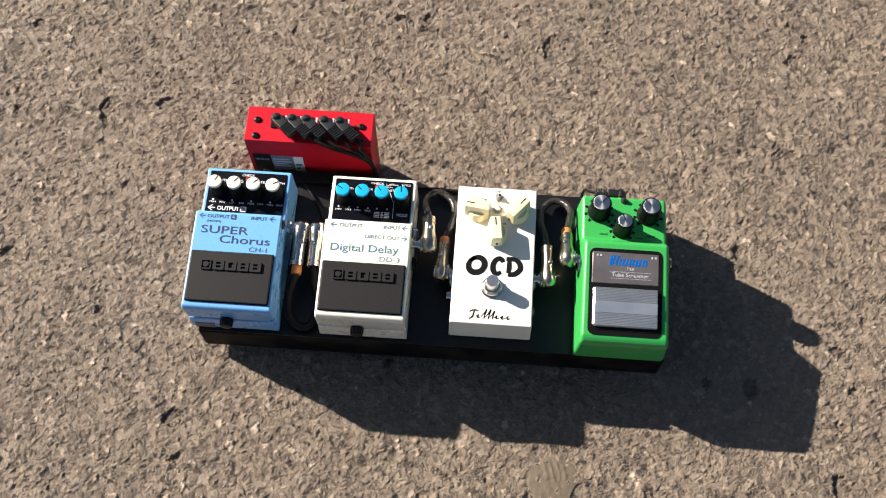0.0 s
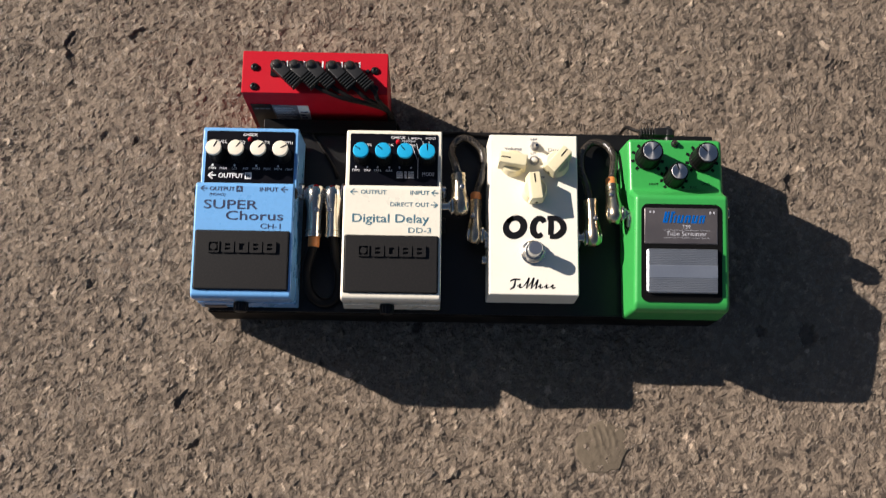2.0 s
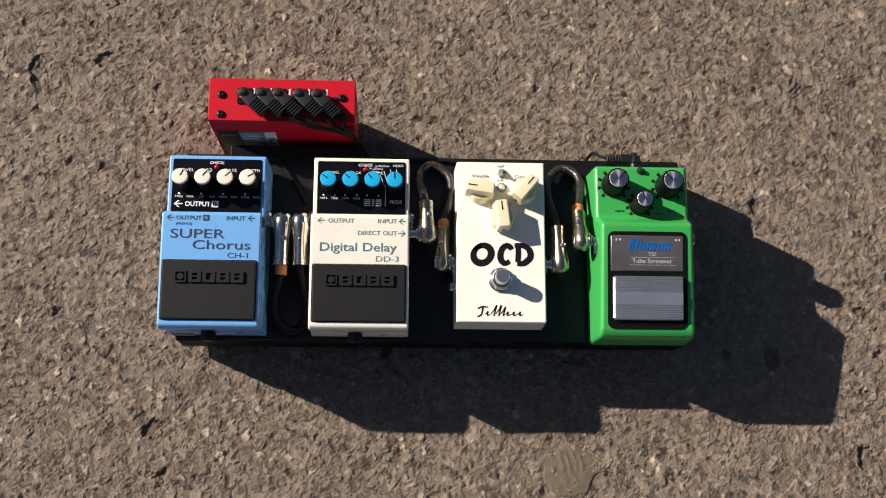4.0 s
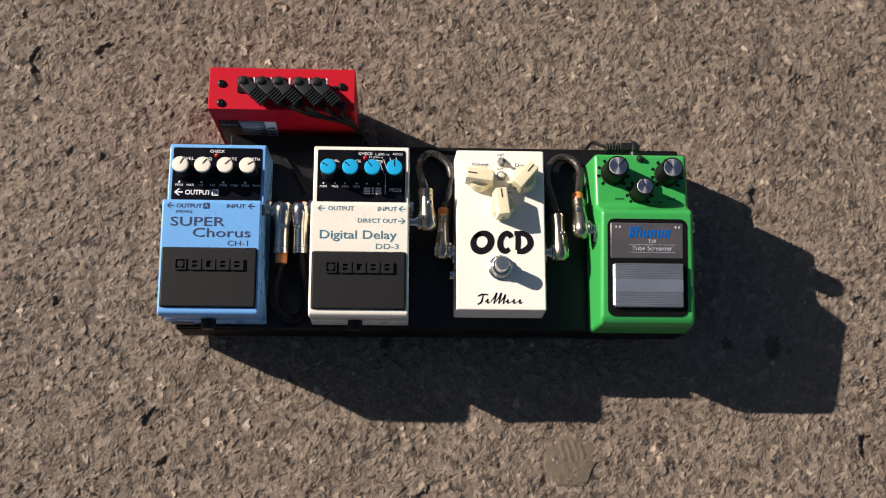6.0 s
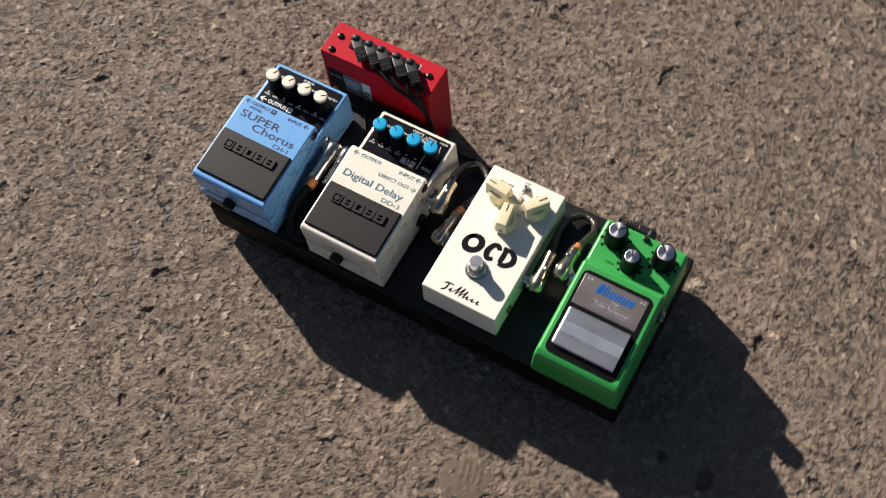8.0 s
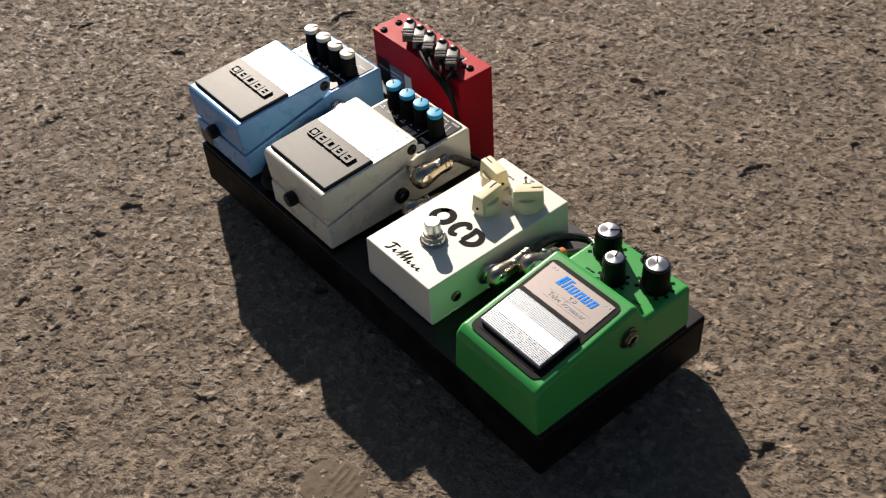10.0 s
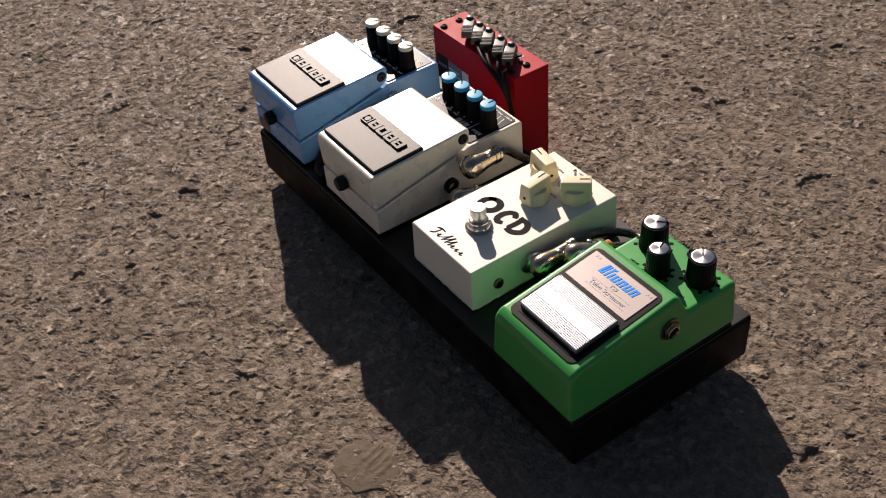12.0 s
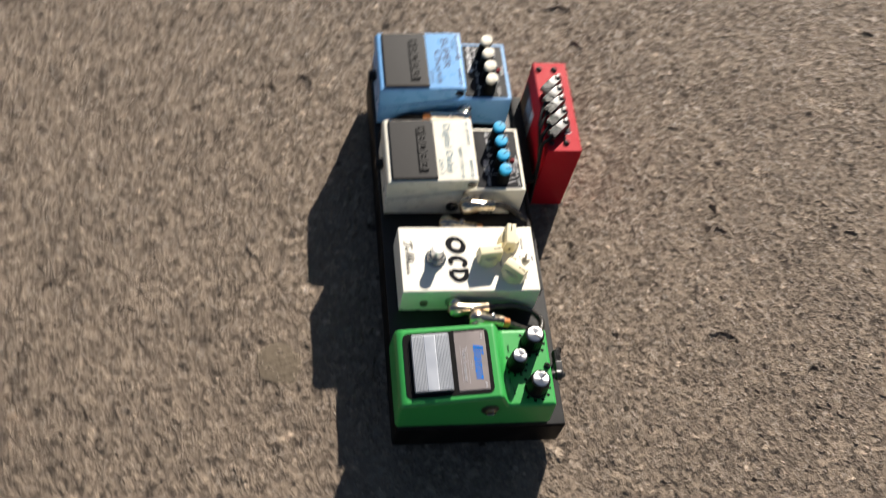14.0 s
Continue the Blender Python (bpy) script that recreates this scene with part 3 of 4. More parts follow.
        part("pointer", box(0.0004, 0.0050, -0.00036, 0.00036, 0.0178, 0.01895, 0.0001, 1), INK_BLACK, knob, m=pose(0, 0, 0, 0, 0, a))
    part("lamp", lathe([(0.0019, 0), (0.0019, 0.0012), (0.0016, 0.0020), (0.0009, 0.0026), (0, 0.0028)], 16), LED_RED, p, "small red indicator lamp", m=pose(badge["lamp"], 0.1196, 0.0395))
    words("CHECK", p, INK_WHITE, badge["lamp"], 0.1222, 0.0396, 0.0105, 0.0020, "CENTER", bold=0.01)
    for s in (-1, 1):
        part("jack_socket", merge(lathe([(0.0062, -0.002), (0.0062, 0.0016), (0.0050, 0.0026), (0.0034, 0.0026), (0.0032, -0.001), (0, -0.001)], 6 * 4,
                                        Matrix.Translation((s * 0.0360, 0.0850, 0.0255)) @ Matrix.Rotation(radians(90 * s), 4, "Y"))), STEEL, p)
    part("jack_socket", lathe([(0.0058, -0.002), (0.0058, 0.0020), (0.0048, 0.0028), (0.0034, 0.0028), (0.0032, -0.001), (0, -0.001)], 20,
                              Matrix.Translation((badge["third"] * 0.0358, 0.0640, 0.0150)) @ Matrix.Rotation(radians(90 * badge["third"]), 4, "Y")), BLACK_PLASTIC, p)
    return p, treadle


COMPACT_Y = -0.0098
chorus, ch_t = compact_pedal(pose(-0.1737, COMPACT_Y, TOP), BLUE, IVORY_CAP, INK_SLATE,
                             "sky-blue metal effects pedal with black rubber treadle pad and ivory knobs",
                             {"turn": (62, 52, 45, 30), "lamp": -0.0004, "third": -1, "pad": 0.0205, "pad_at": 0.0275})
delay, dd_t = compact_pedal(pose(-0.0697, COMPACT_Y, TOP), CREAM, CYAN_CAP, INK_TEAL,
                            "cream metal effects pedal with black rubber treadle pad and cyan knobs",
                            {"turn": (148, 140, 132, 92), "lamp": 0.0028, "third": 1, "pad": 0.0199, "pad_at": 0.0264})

ZT = 0.0
ZP = 0.0396
# lettering of the blue pedal
arrow(ch_t, INK_SLATE, -0.0288, 0.0784, ZT, 0.0050, 0.0042, -1)
words("OUTPUT", ch_t, INK_SLATE, -0.0245, 0.0770, ZT, 0.0175, 0.0028, bold=0.012)
part("letter_box", slab(round_rect(-0.0060, -0.0015, 0.0763, 0.0806, 0.0005), ZT - 0.0003, ZT + 0.00015), INK_SLATE, ch_t, m=SLOPING)
words("A", ch_t, BLUE, -0.00375, 0.0772, ZT + 0.0002, 0.0028, 0.0026, "CENTER", bold=0.01)
words("(MONO)", ch_t, INK_SLATE, -0.0245, 0.0733, ZT, 0.0110, 0.0018)
words("INPUT", ch_t, INK_SLATE, 0.0105, 0.0770, ZT, 0.0130, 0.0028, bold=0.012)
arrow(ch_t, INK_SLATE, 0.0276, 0.0784, ZT, 0.0050, 0.0042, -1)
words("SUPER", ch_t, INK_SLATE, -0.0282, 0.0640, ZT, 0.0378, 0.0064, bold=0.006)
words("Chorus", ch_t, INK_SLATE, -0.0125, 0.0562, ZT, 0.0402, 0.0064, bold=0.006)
words("CH-1", ch_t, INK_SLATE, 0.0120, 0.0502, ZT, 0.0140, 0.0036)
arrow(chorus, INK_WHITE, -0.0268, 0.0922, ZP, 0.0062, 0.0050, -1, 0.0009)
words("OUTPUT", chorus, INK_WHITE, -0.0220, 0.0905, ZP, 0.0182, 0.0034, bold=0.022)
part("letter_box", slab(round_rect(-0.0031, 0.0019, 0.0898, 0.0946, 0.0005), ZP - 0.0003, ZP + 0.00015), INK_WHITE, chorus)
words("B", chorus, BLACK_PANEL, -0.0006, 0.0906, ZP + 0.0001, 0.0028, 0.0032, "CENTER", bold=0.01)
for i, word in enumerate(("LEVEL", "EQ", "RATE", "DEPTH")):
    kx = (i - 1.5) * 0.0157 + 0.0004
    words(word, chorus, INK_WHITE, kx + 0.0014, 0.1165, ZP, 0.0020 * len(word), 0.0022, "CENTER")
    lo, hi = ("LO", "HI") if word == "EQ" else ("MIN", "MAX")
    words(lo, chorus, INK_WHITE, kx - 0.0034, 0.0968, ZP, 0.0017 * len(lo), 0.0017, "CENTER")
    words(hi, chorus, INK_GREY, kx + 0.0046, 0.0968, ZP, 0.0017 * len(hi), 0.0017, "CENTER")
    part("printed_dot", lathe([(0.0008, -0.0002), (0.0008, 0.0002)], 10), INK_WHITE, chorus, m=pose(kx - 0.0034, 0.0998, ZP))
# lettering of the cream pedal
arrow(dd_t, INK_TEAL, -0.0275, 0.0778, ZT, 0.0052, 0.0042, -1)
words("OUTPUT", dd_t, INK_TEAL, -0.0225, 0.0764, ZT, 0.0182, 0.0030, bold=0.008)
words("INPUT", dd_t, INK_TEAL, 0.0125, 0.0764, ZT, 0.0135, 0.0030, bold=0.008)
arrow(dd_t, INK_TEAL, 0.0296, 0.0778, ZT, 0.0052, 0.0042, -1)
words("DIRECT OUT", dd_t, INK_TEAL, -0.0015, 0.0678, ZT, 0.0275, 0.0030, bold=0.006)
arrow(dd_t, INK_TEAL, 0.0296, 0.0692, ZT, 0.0052, 0.0042, 1)
words("Digital Delay", dd_t, INK_TEAL, -0.0280, 0.0562, ZT, 0.0540, 0.0060, bold=0.008)
words("DD-3", dd_t, INK_TEAL, 0.0115, 0.0490, ZT, 0.0160, 0.0038)
for i, word in enumerate(("E.LEVEL", "F.BACK", "D.TIME")):
    kx = (i - 1.5) * 0.0157 + 0.0004
    words(word, delay, INK_WHITE, kx + 0.0020, 0.1165, ZP, 0.0100, 0.0018, "CENTER")
    for s, w in ((-1, "MIN"), (1, "MAX")):
        if i < 2:
            words(w, delay, INK_WHITE if s < 0 else INK_GREY, kx + s * 0.0042, 0.0972, ZP, 0.0048, 0.0017, "CENTER")
        part("printed_dot", lathe([(0.0007, -0.0002), (0.0007, 0.0002)], 10), INK_GREY, delay, m=pose(kx + s * 0.0042, 0.1004, ZP))
for i in range(4):
    for x0, x1 in ((0.0020, 0.0066), (0.0076, 0.0094), (0.0104, 0.0146)):
        part("printed_bar", box(x0, x1, 0.0925 + i * 0.0014, 0.0932 + i * 0.0014, ZP - 0.0003, ZP + 0.00012), INK_GREY, delay)
part("printed_line", box(0.0172, 0.0176, 0.0925, 0.1080, ZP - 0.0003, ZP + 0.00015), INK_WHITE, delay)
words("MODE", delay, INK_GREY, 0.0250, 0.0945, ZP, 0.0086, 0.0026, "CENTER")
words("HOLD", delay, INK_WHITE, 0.0265, 0.1222, ZP, 0.0072, 0.0018, "CENTER")
words("L.800ms", delay, INK_WHITE, 0.0150, 0.1220, ZP, 0.0098, 0.0016, "CENTER")
words("M.200ms", delay, INK_GREY, 0.0105, 0.1198, ZP, 0.0098, 0.0016, "CENTER")
words("S.50ms", delay, INK_GREY, 0.0085, 0.1176, ZP, 0.0080, 0.0016, "CENTER")
for x0, y0, x1, y1 in ((0.0205, 0.1205, 0.0222, 0.1140), (0.0160, 0.1190, 0.0188, 0.1100), (0.0250, 0.1205, 0.0272, 0.1120), (0.0132, 0.1165, 0.0165, 0.1075)):
    part("printed_line", stroke([(x0, y0), (x1, y1)], 0.0004, 0.0004, ZP - 0.0003, ZP + 0.00015, 2), INK_GREY, delay)
part("maker_label", box(-0.0320, -0.0165, 0.0019, 0.0032, 0.0028, 0.0118, 0.0002, 1), BROWN_LABEL, chorus, "small brown worn label")


# ---- ivory drive pedal ----
def pointer_knob(parent, x, y, z, turn, size=1.0):
    """A cream knob with a round skirt and a tall bar grip whose lit end carries a black line."""
    k = part("knob", lathe([(0.0095 * size, 0.0), (0.0096 * size, 0.0012), (0.0088 * size, 0.0070), (0.0078 * size, 0.0090), (0, 0.0092)], 32), CREAM_PLASTIC, parent,
             "cream plastic pointer knob", m=pose(x, y, z, 0, 0, turn))
    g = box(-0.0098 * size, 0.0110 * size, -0.0057 * size, 0.0057 * size, 0.0015, 0.0158, 0.0)
    for v in g.verts:
        if v.co.z > 0.01:
            v.co.y *= 0.74
            v.co.x *= 0.94 if v.co.x < 0 else 0.98
    bmesh.ops.bevel(g, geom=g.edges[:], offset=0.0011, segments=2, profile=0.5, affect="EDGES")
    part("grip", g, CREAM_PLASTIC, k)
    part("pointer", box(0.0030 * size, 0.0098 * size, -0.00045, 0.00045, 0.0150, 0.0160, 0.0001, 1), INK_BLACK, k)
    part("set_screw", lathe([(0.0011, 0), (0.0011, 0.0005), (0, 0.0005)], 12, Matrix.Translation((-0.0094 * size, 0, 0.0060)) @ Matrix.Rotation(radians(-90), 4, "Y")), INK_BLACK, k)
    return k


drive = thing("effects_pedal", pose(0.03225, 0.05975, TOP), "ivory-painted metal box pedal with three cream knobs and a footswitch", "pedal", "pedals on the board")
HZ = 0.0325
case = box(-0.0331, 0.0331, -0.0606, 0.0606, 0.0016, HZ)
for v in case.verts:
    if v.co.z > 0.02:
        v.co.x *= 0.978
        v.co.y *= 0.988
bmesh.ops.bevel(case, geom=case.edges[:], offset=0.0011, segments=3, profile=0.5, affect="EDGES")
part("enclosure", case, OFFWHITE, drive)
part("bottom_plate", box(-0.0326, 0.0326, -0.0600, 0.0600, 0.0, 0.0015, 0.0003, 1), STEEL, drive)
pointer_knob(drive, -0.0152, 0.0370, HZ, 172)
pointer_knob(drive, 0.0165, 0.0370, HZ, 50)
pointer_knob(drive, 0.0002, 0.0165, HZ, 97)
sw = part("footswitch", lathe([(0.0090, 0.0), (0.0090, 0.0012), (0.0084, 0.0016), (0.0077, 0.0020), (0.0074, 0.0032), (0.0066, 0.0036), (0.0064, 0.0062), (0.0054, 0.0068), (0, 0.0068)], 32), CHROME, drive,
          "worn chrome footswitch", m=pose(-0.0005, -0.0290, HZ))
part("nut", lathe([(0.0080, 0.0019), (0.0080, 0.0044), (0.0070, 0.0052), (0.0044, 0.0052)], 6), DULL_NICKEL, sw)
part("plunger", lathe([(0.0038, 0.0050), (0.0038, 0.0084), (0.0050, 0.0088), (0.0052, 0.0096), (0.0052, 0.0156), (0.0047, 0.0164), (0, 0.0165)], 32), RIBBED, sw)
tog = part("toggle_switch", lathe([(0.0036, 0), (0.0036, 0.0016), (0.0026, 0.0018), (0.0026, 0.0032), (0, 0.0032)], 6), DULL_NICKEL, drive, m=pose(0.0008, 0.0510, HZ))
part("lever", lathe([(0.0010, 0.002), (0.0013, 0.0072), (0.0011, 0.0082), (0, 0.0085)], 12), CHROME, tog, m=pose(0, 0, 0, 10, 6, 0))
lampo = part("lamp_bezel", ring_slab([(0.0036 * math.cos(radians(15 * i)), 0.0036 * math.sin(radians(15 * i))) for i in range(24)], [(0.0026 * math.cos(radians(15 * i)), 0.0026 * math.sin(radians(15 * i))) for i in range(24)], -0.0003, 0.0012), DULL_NICKEL, drive, "thin metal lamp bezel", m=pose(0.0006, 0.0402, HZ))
part("lamp", lathe([(0.0025, -0.0002), (0.0024, 0.0022), (0.0015, 0.0033), (0, 0.0036)], 20), LED_CLEAR, lampo, "clear unlit indicator lamp")
words("Volume", drive, INK_SLATE, -0.0150, 0.0478, HZ, 0.0125, 0.0026, "CENTER")
words("Drive", drive, INK_SLATE, 0.0160, 0.0475, HZ, 0.0100, 0.0026, "CENTER")
words("Tone", drive, INK_SLATE, 0.0040, 0.0270, HZ, 0.0080, 0.0024, "CENTER")
words("HP", drive, INK_SLATE, 0.0004, 0.0556, HZ, 0.0048, 0.0018, "CENTER")
words("LP", drive, INK_SLATE, 0.0000, 0.0450, HZ, 0.0040, 0.0016, "CENTER")
# heavy brush letters
zl0, zl1 = HZ - 0.0003, HZ + 0.0002
yc = -0.0100
big_o = []
for i in range(18):
    a = radians(105 + 24 * i)
    big_o.append((-0.0126 + 0.0064 * math.cos(a), yc + 0.0066 * math.sin(a)))
part("lettering", stroke(big_o, 0.0034, 0.0052, zl0, zl1, 4, 0.12), INK_BLACK, drive)
big_c = [(0.0082, yc + 0.0036)] + [(0.0047 + 0.0043 * math.cos(radians(a)), yc + 0.0066 * math.sin(radians(a))) for a in (55, 90, 130, 170, 205, 240, 275, 312)]
part("lettering", stroke(big_c, 0.0034, 0.0046, zl0, zl1, 5, 0.10), INK_BLACK, drive)
part("lettering", stroke([(0.0124, yc + 0.0060), (0.0124, yc), (0.0120, yc - 0.0056)], 0.0036, 0.0040, zl0, zl1 + 0.00006, 6), INK_BLACK, drive)
big_d = [(0.0115, yc - 0.0066), (0.0140, yc - 0.0067), (0.0175, yc - 0.0058), (0.0212, yc - 0.0018), (0.0206, yc + 0.0034), (0.0165, yc + 0.0066), (0.0098, yc + 0.0068)]
part("lettering", stroke(big_d, 0.0034, 0.0046, zl0, zl1, 6), INK_BLACK, drive)
# maker's mark as a row of slanting strokes with a swash
mark = [stroke([(-0.0172, -0.0500), (-0.0140, -0.0486), (-0.0098, -0.0488)], 0.0009, 0.0012, zl0, zl1, 5),
        stroke([(-0.0134, -0.0490), (-0.0146, -0.0540), (-0.0174, -0.0560)], 0.0009, 0.0013, zl0, zl1 - 0.00003, 5)]
x0 = -0.0122
for tall in (0.0032, 0.0078, 0.0078, 0.0066, 0.0030, 0.0030, 0.0030):
    lean, end = 0.42 * tall, 0.0040 if tall < 0.004 else 0.0030
    bend = [(x0, -0.0538), (x0 + 0.6 * lean + 0.0006, -0.0552 + 0.6 * tall), (x0 + lean + 0.0010, -0.0552 + tall), (x0 + 0.0016 + 0.2 * lean, -0.0548), (x0 + end, -0.0540)]
    mark.append(stroke(bend, 0.0006, 0.0011, zl0, zl1 - 0.00006, 5))
    x0 += end + 0.0004
for bit in mark:
    part("maker_mark", bit, INK_BLACK, drive)
SIDE = 0.0330
for s, y in ((-1, -0.0170), (1, -0.0150)):
    part("jack_socket", lathe([(0.0068, -0.001), (0.0068, 0.0016), (0.0052, 0.0026), (0.0034, 0.0026), (0.0032, -0.0005), (0, -0.0005)], 24,
                              Matrix.Translation((s * SIDE, y, 0.0165)) @ Matrix.Rotation(radians(90 * s), 4, "Y")), STEEL, drive)
ring = part("power_socket", lathe([(0.0036, -0.001), (0.0036, 0.0014), (0.0030, 0.0020), (0.0021, 0.0020), (0.0019, 0), (0, 0)], 20,
                                  Matrix.Translation((SIDE, -0.0400, 0.0140)) @ TO_X), DARK_STEEL, drive)
part("centre_pin", lathe([(0.0007, 0), (0.0007, 0.0016), (0, 0.0018)], 12, Matrix.Translation((SIDE, -0.0400, 0.0140)) @ TO_X), BRASS, ring)
part("power_socket", lathe([(0.0036, -0.001), (0.0036, 0.0036), (0.0026, 0.0040), (0, 0.0040)], 18,
                           Matrix.Translation((-SIDE, -0.0310, 0.0150)) @ Matrix.Rotation(radians(-90), 4, "Y")), CHROME, drive)


# ---- green overdrive pedal ----
tube_p = thing("effects_pedal", pose(0.1386, -0.0118, TOP), "bright green metal pedal with a silver ribbed treadle and black knobs", "pedal", "pedals on the board")
TZ, RZ = 0.0420, 0.0336
shell = prism([(0, 0.0012), (0.1308, 0.0012), (0.1300, RZ), (0.0900, RZ), (0.0826, 0.0491), (0.0046, 0.0385), (0.0006, 0.0335)], -0.0369, 0.0369, 0.0038, 4)
for v in shell.verts:
    z = max(0.0, v.co.z)
    v.co.x = v.co.x * (1.0 - 0.085 * z / 0.045) - 0.0020
part("enclosure", shell, GREEN, tube_p)
part("bottom_plate", box(-0.0384, 0.0344, 0.0020, 0.1285, 0.0, 0.0016, 0.0005, 1), BLACK_RUBBER, tube_p)
CX = -0.0027
TOP_SLOPE = pose(0, 0.0462, 0.0432, math.degrees(math.atan2(0.0104, 0.0780)), 0, 0) @ pose(0, -0.0462, -TZ)
part("treadle_surround", slab(round_rect(CX - 0.0284, CX + 0.0292, 0.0068, 0.0768, 0.0050), TZ - 0.002, TZ + 0.0014), KNOB_BLACK, tube_p, "glossy black plastic surround", m=TOP_SLOPE)
plate = part("name_plate", box(CX - 0.0262, CX + 0.0262, 0.0482, 0.0738, TZ + 0.0003, TZ + 0.0019, 0.0005, 1), PLATE, tube_p, "silver-grey metal name plate", m=TOP_SLOPE)
X0, X1 = CX + 0.0007 - 0.0245, CX + 0.0007 + 0.0245
tread = part("treadle", prism([(0.0136, TZ + 0.0006), (0.0128, TZ + 0.0030), (0.0134, TZ + 0.00488), (0.0440, TZ + 0.00488), (0.0446, TZ + 0.0030), (0.0444, TZ + 0.0006)], X0, X1, 0.0007, 3), RIB_METAL, tube_p, "ribbed silver metal treadle", m=TOP_SLOPE)
part("smooth_band", box(X0, X1, 0.0239, 0.0328, TZ + 0.0036, TZ + 0.0052, 0.0003, 2), TREAD, tread, "smooth polished band")
for y0 in [0.0139 + 0.00122 * i for i in range(8)] + [0.0336 + 0.00122 * i for i in range(9)]:
    part("rib", box(X0, X1, y0, y0 + 0.00074, TZ + 0.0036, TZ + 0.0051, 0.00022, 1), RIB_METAL, tread)
part("end_lip", box(-0.0011, 0.0011, 0.0142, 0.0437, -0.0004, 0.0004, 0.0003, 1), TREAD, tread, "bright chamfered end", m=pose(X0 - 0.0005, 0, TZ + 0.0040, 0, -34, 0))
part("treadle_boot", slab(round_rect(CX - 0.0262, CX + 0.0268, 0.0104, 0.0465, 0.0050), TZ + 0.0005, TZ + 0.0018), KNOB_BLACK, tube_p, "black rubber boot", m=TOP_SLOPE)
ZN = TZ + 0.0019
# maker's mark in blue blocks
x = -0.0160
for k, (w, h) in enumerate(((0.0034, 0.0080), (0.0042, 0.0080), (0.0040, 0.0056), (0.0040, 0.0056), (0.0040, 0.0056), (0.0038, 0.0056))):
    low, high = ((0.0, 0.0012), (h - 0.0012, h))[k % 2]
    for u0, u1, v0, v1 in ((0.0, 0.0015, 0.0, h), (0.0015, w - 0.0014, low, high), (w - 0.0014, w, 0.0, h if k != 1 else 0.0056)):
        part("maker_mark", slab([(x + u + 0.22 * v, 0.0632 + v) for u, v in ((u0, v0), (u1, v0), (u1, v1), (u0, v1))], ZN - 0.0003, ZN + 0.00018), INK_BLUE, plate)
    x += w + 0.0012
words("TS9", plate, INK_FAINT, 0.0010, 0.0592, ZN, 0.0058, 0.0026, "CENTER")
words("Tube Screamer", plate, INK_FAINT, 0.0010, 0.0540, ZN, 0.0290, 0.0032, "CENTER")
for x in (-0.0255, 0.0175):
    for k in (0.0, 0.0026):
        part("printed_mark", box(x + k, x + k + 0.0012, 0.0700, 0.0716, ZN - 0.0003, ZN + 0.0001), INK_FAINT, plate)
for yy in (0.0580, 0.0526):
    part("printed_line", box(-0.0155, 0.0175, yy - 0.0001, yy + 0.0001, ZN - 0.0003, ZN + 0.0001), INK_FAINT, plate)


def pot_knob(x, y, r, turn, tall):
    k = part("knob", lathe([(r * 1.06, 0), (r * 1.06, 0.0022), (r * 0.98, 0.0030), (r * 0.93, tall - 0.0014), (r * 0.88, tall), (0, tall)], ribs=24, depth=0.00022), KNOB_BLACK, tube_p,
             m=pose(x, y, RZ))
    part("knob_cap", lathe([(r * 0.75, tall - 0.001), (r * 0.75, tall + 0.0005), (r * 0.69, tall + 0.0008), (0, tall + 0.0008)], 30), SPUN, k, "spun aluminium knob cap")
    part("pointer", box(r * 0.1, r * 0.88, -0.0004, 0.0004, tall, tall + 0.0012, 0.0001, 1), INK_BLACK, k, m=pose(0, 0, 0, 0, 0, turn))
    for i in range(9):
        a = radians(-45 + 33.75 * i)
        part("printed_tick", box(r * 1.10, r * 1.38, -0.0011, 0.0011, -0.0004, 0.0002), INK_BLACK, k, m=pose(0, 0, 0, 0, 0, math.degrees(a)))


pot_knob(-0.0226, 0.1148, 0.0089, 45, 0.0182)
pot_knob(0.0174, 0.1142, 0.0089, 135, 0.0182)
pot_knob(-0.0037, 0.0998, 0.0075, 110, 0.0182)
part("lamp", lathe([(0.0028, 0), (0.0028, 0.0010), (0.0019, 0.0014), (0.0018, 0.0028), (0.0010, 0.0038), (0, 0.0040)], 18), LED_DARK, tube_p, "dark unlit indicator lamp", m=pose(-0.0022, 0.1262, RZ))
words("DRIVE", tube_p, INK_BLACK, -0.0185, 0.0945, RZ, 0.0066, 0.0015, "CENTER")
words("LEVEL", tube_p, INK_BLACK, 0.0200, 0.0950, RZ, 0.0066, 0.0015, "CENTER")
words("TONE", tube_p, INK_BLACK, 0.0105, 0.0925, RZ, 0.0054, 0.0015, "CENTER")
for s, yy in ((1, 0.0750), (-1, 0.0680)):
    at = Matrix.Translation((0.0327 if s > 0 else -0.0367, yy, 0.0290 if s > 0 else 0.0310)) @ Matrix.Rotation(radians(90 * s), 4, "Y")
    soc = part("jack_socket", lathe([(0.0062, -0.003), (0.0062, 0.0020), (0.0048, 0.0027), (0.0041, 0.0027)], 6, at), DARK_STEEL if s > 0 else STEEL, tube_p)
    part("washer", lathe([(0.0074, -0.0030), (0.0074, 0.0007), (0.0058, 0.0009)], 24, at), DARK_STEEL if s > 0 else CHROME, soc)
    if s > 0:
        part("bushing", lathe([(0.0044, 0.0020), (0.0044, 0.0038), (0.0036, 0.0040), (0.0033, 0.0030), (0.0030, 0.0029)], 24, at), BRASS, soc)
    # solid black disc: the shade inside the socket is painted, nothing is bored
    part("hole_shade_disc", lathe([(0.0034, 0.0020), (0.0034, 0.00305), (0, 0.00305)], 20, at), INK_BLACK, soc, "black disc painted as the shade inside the socket")


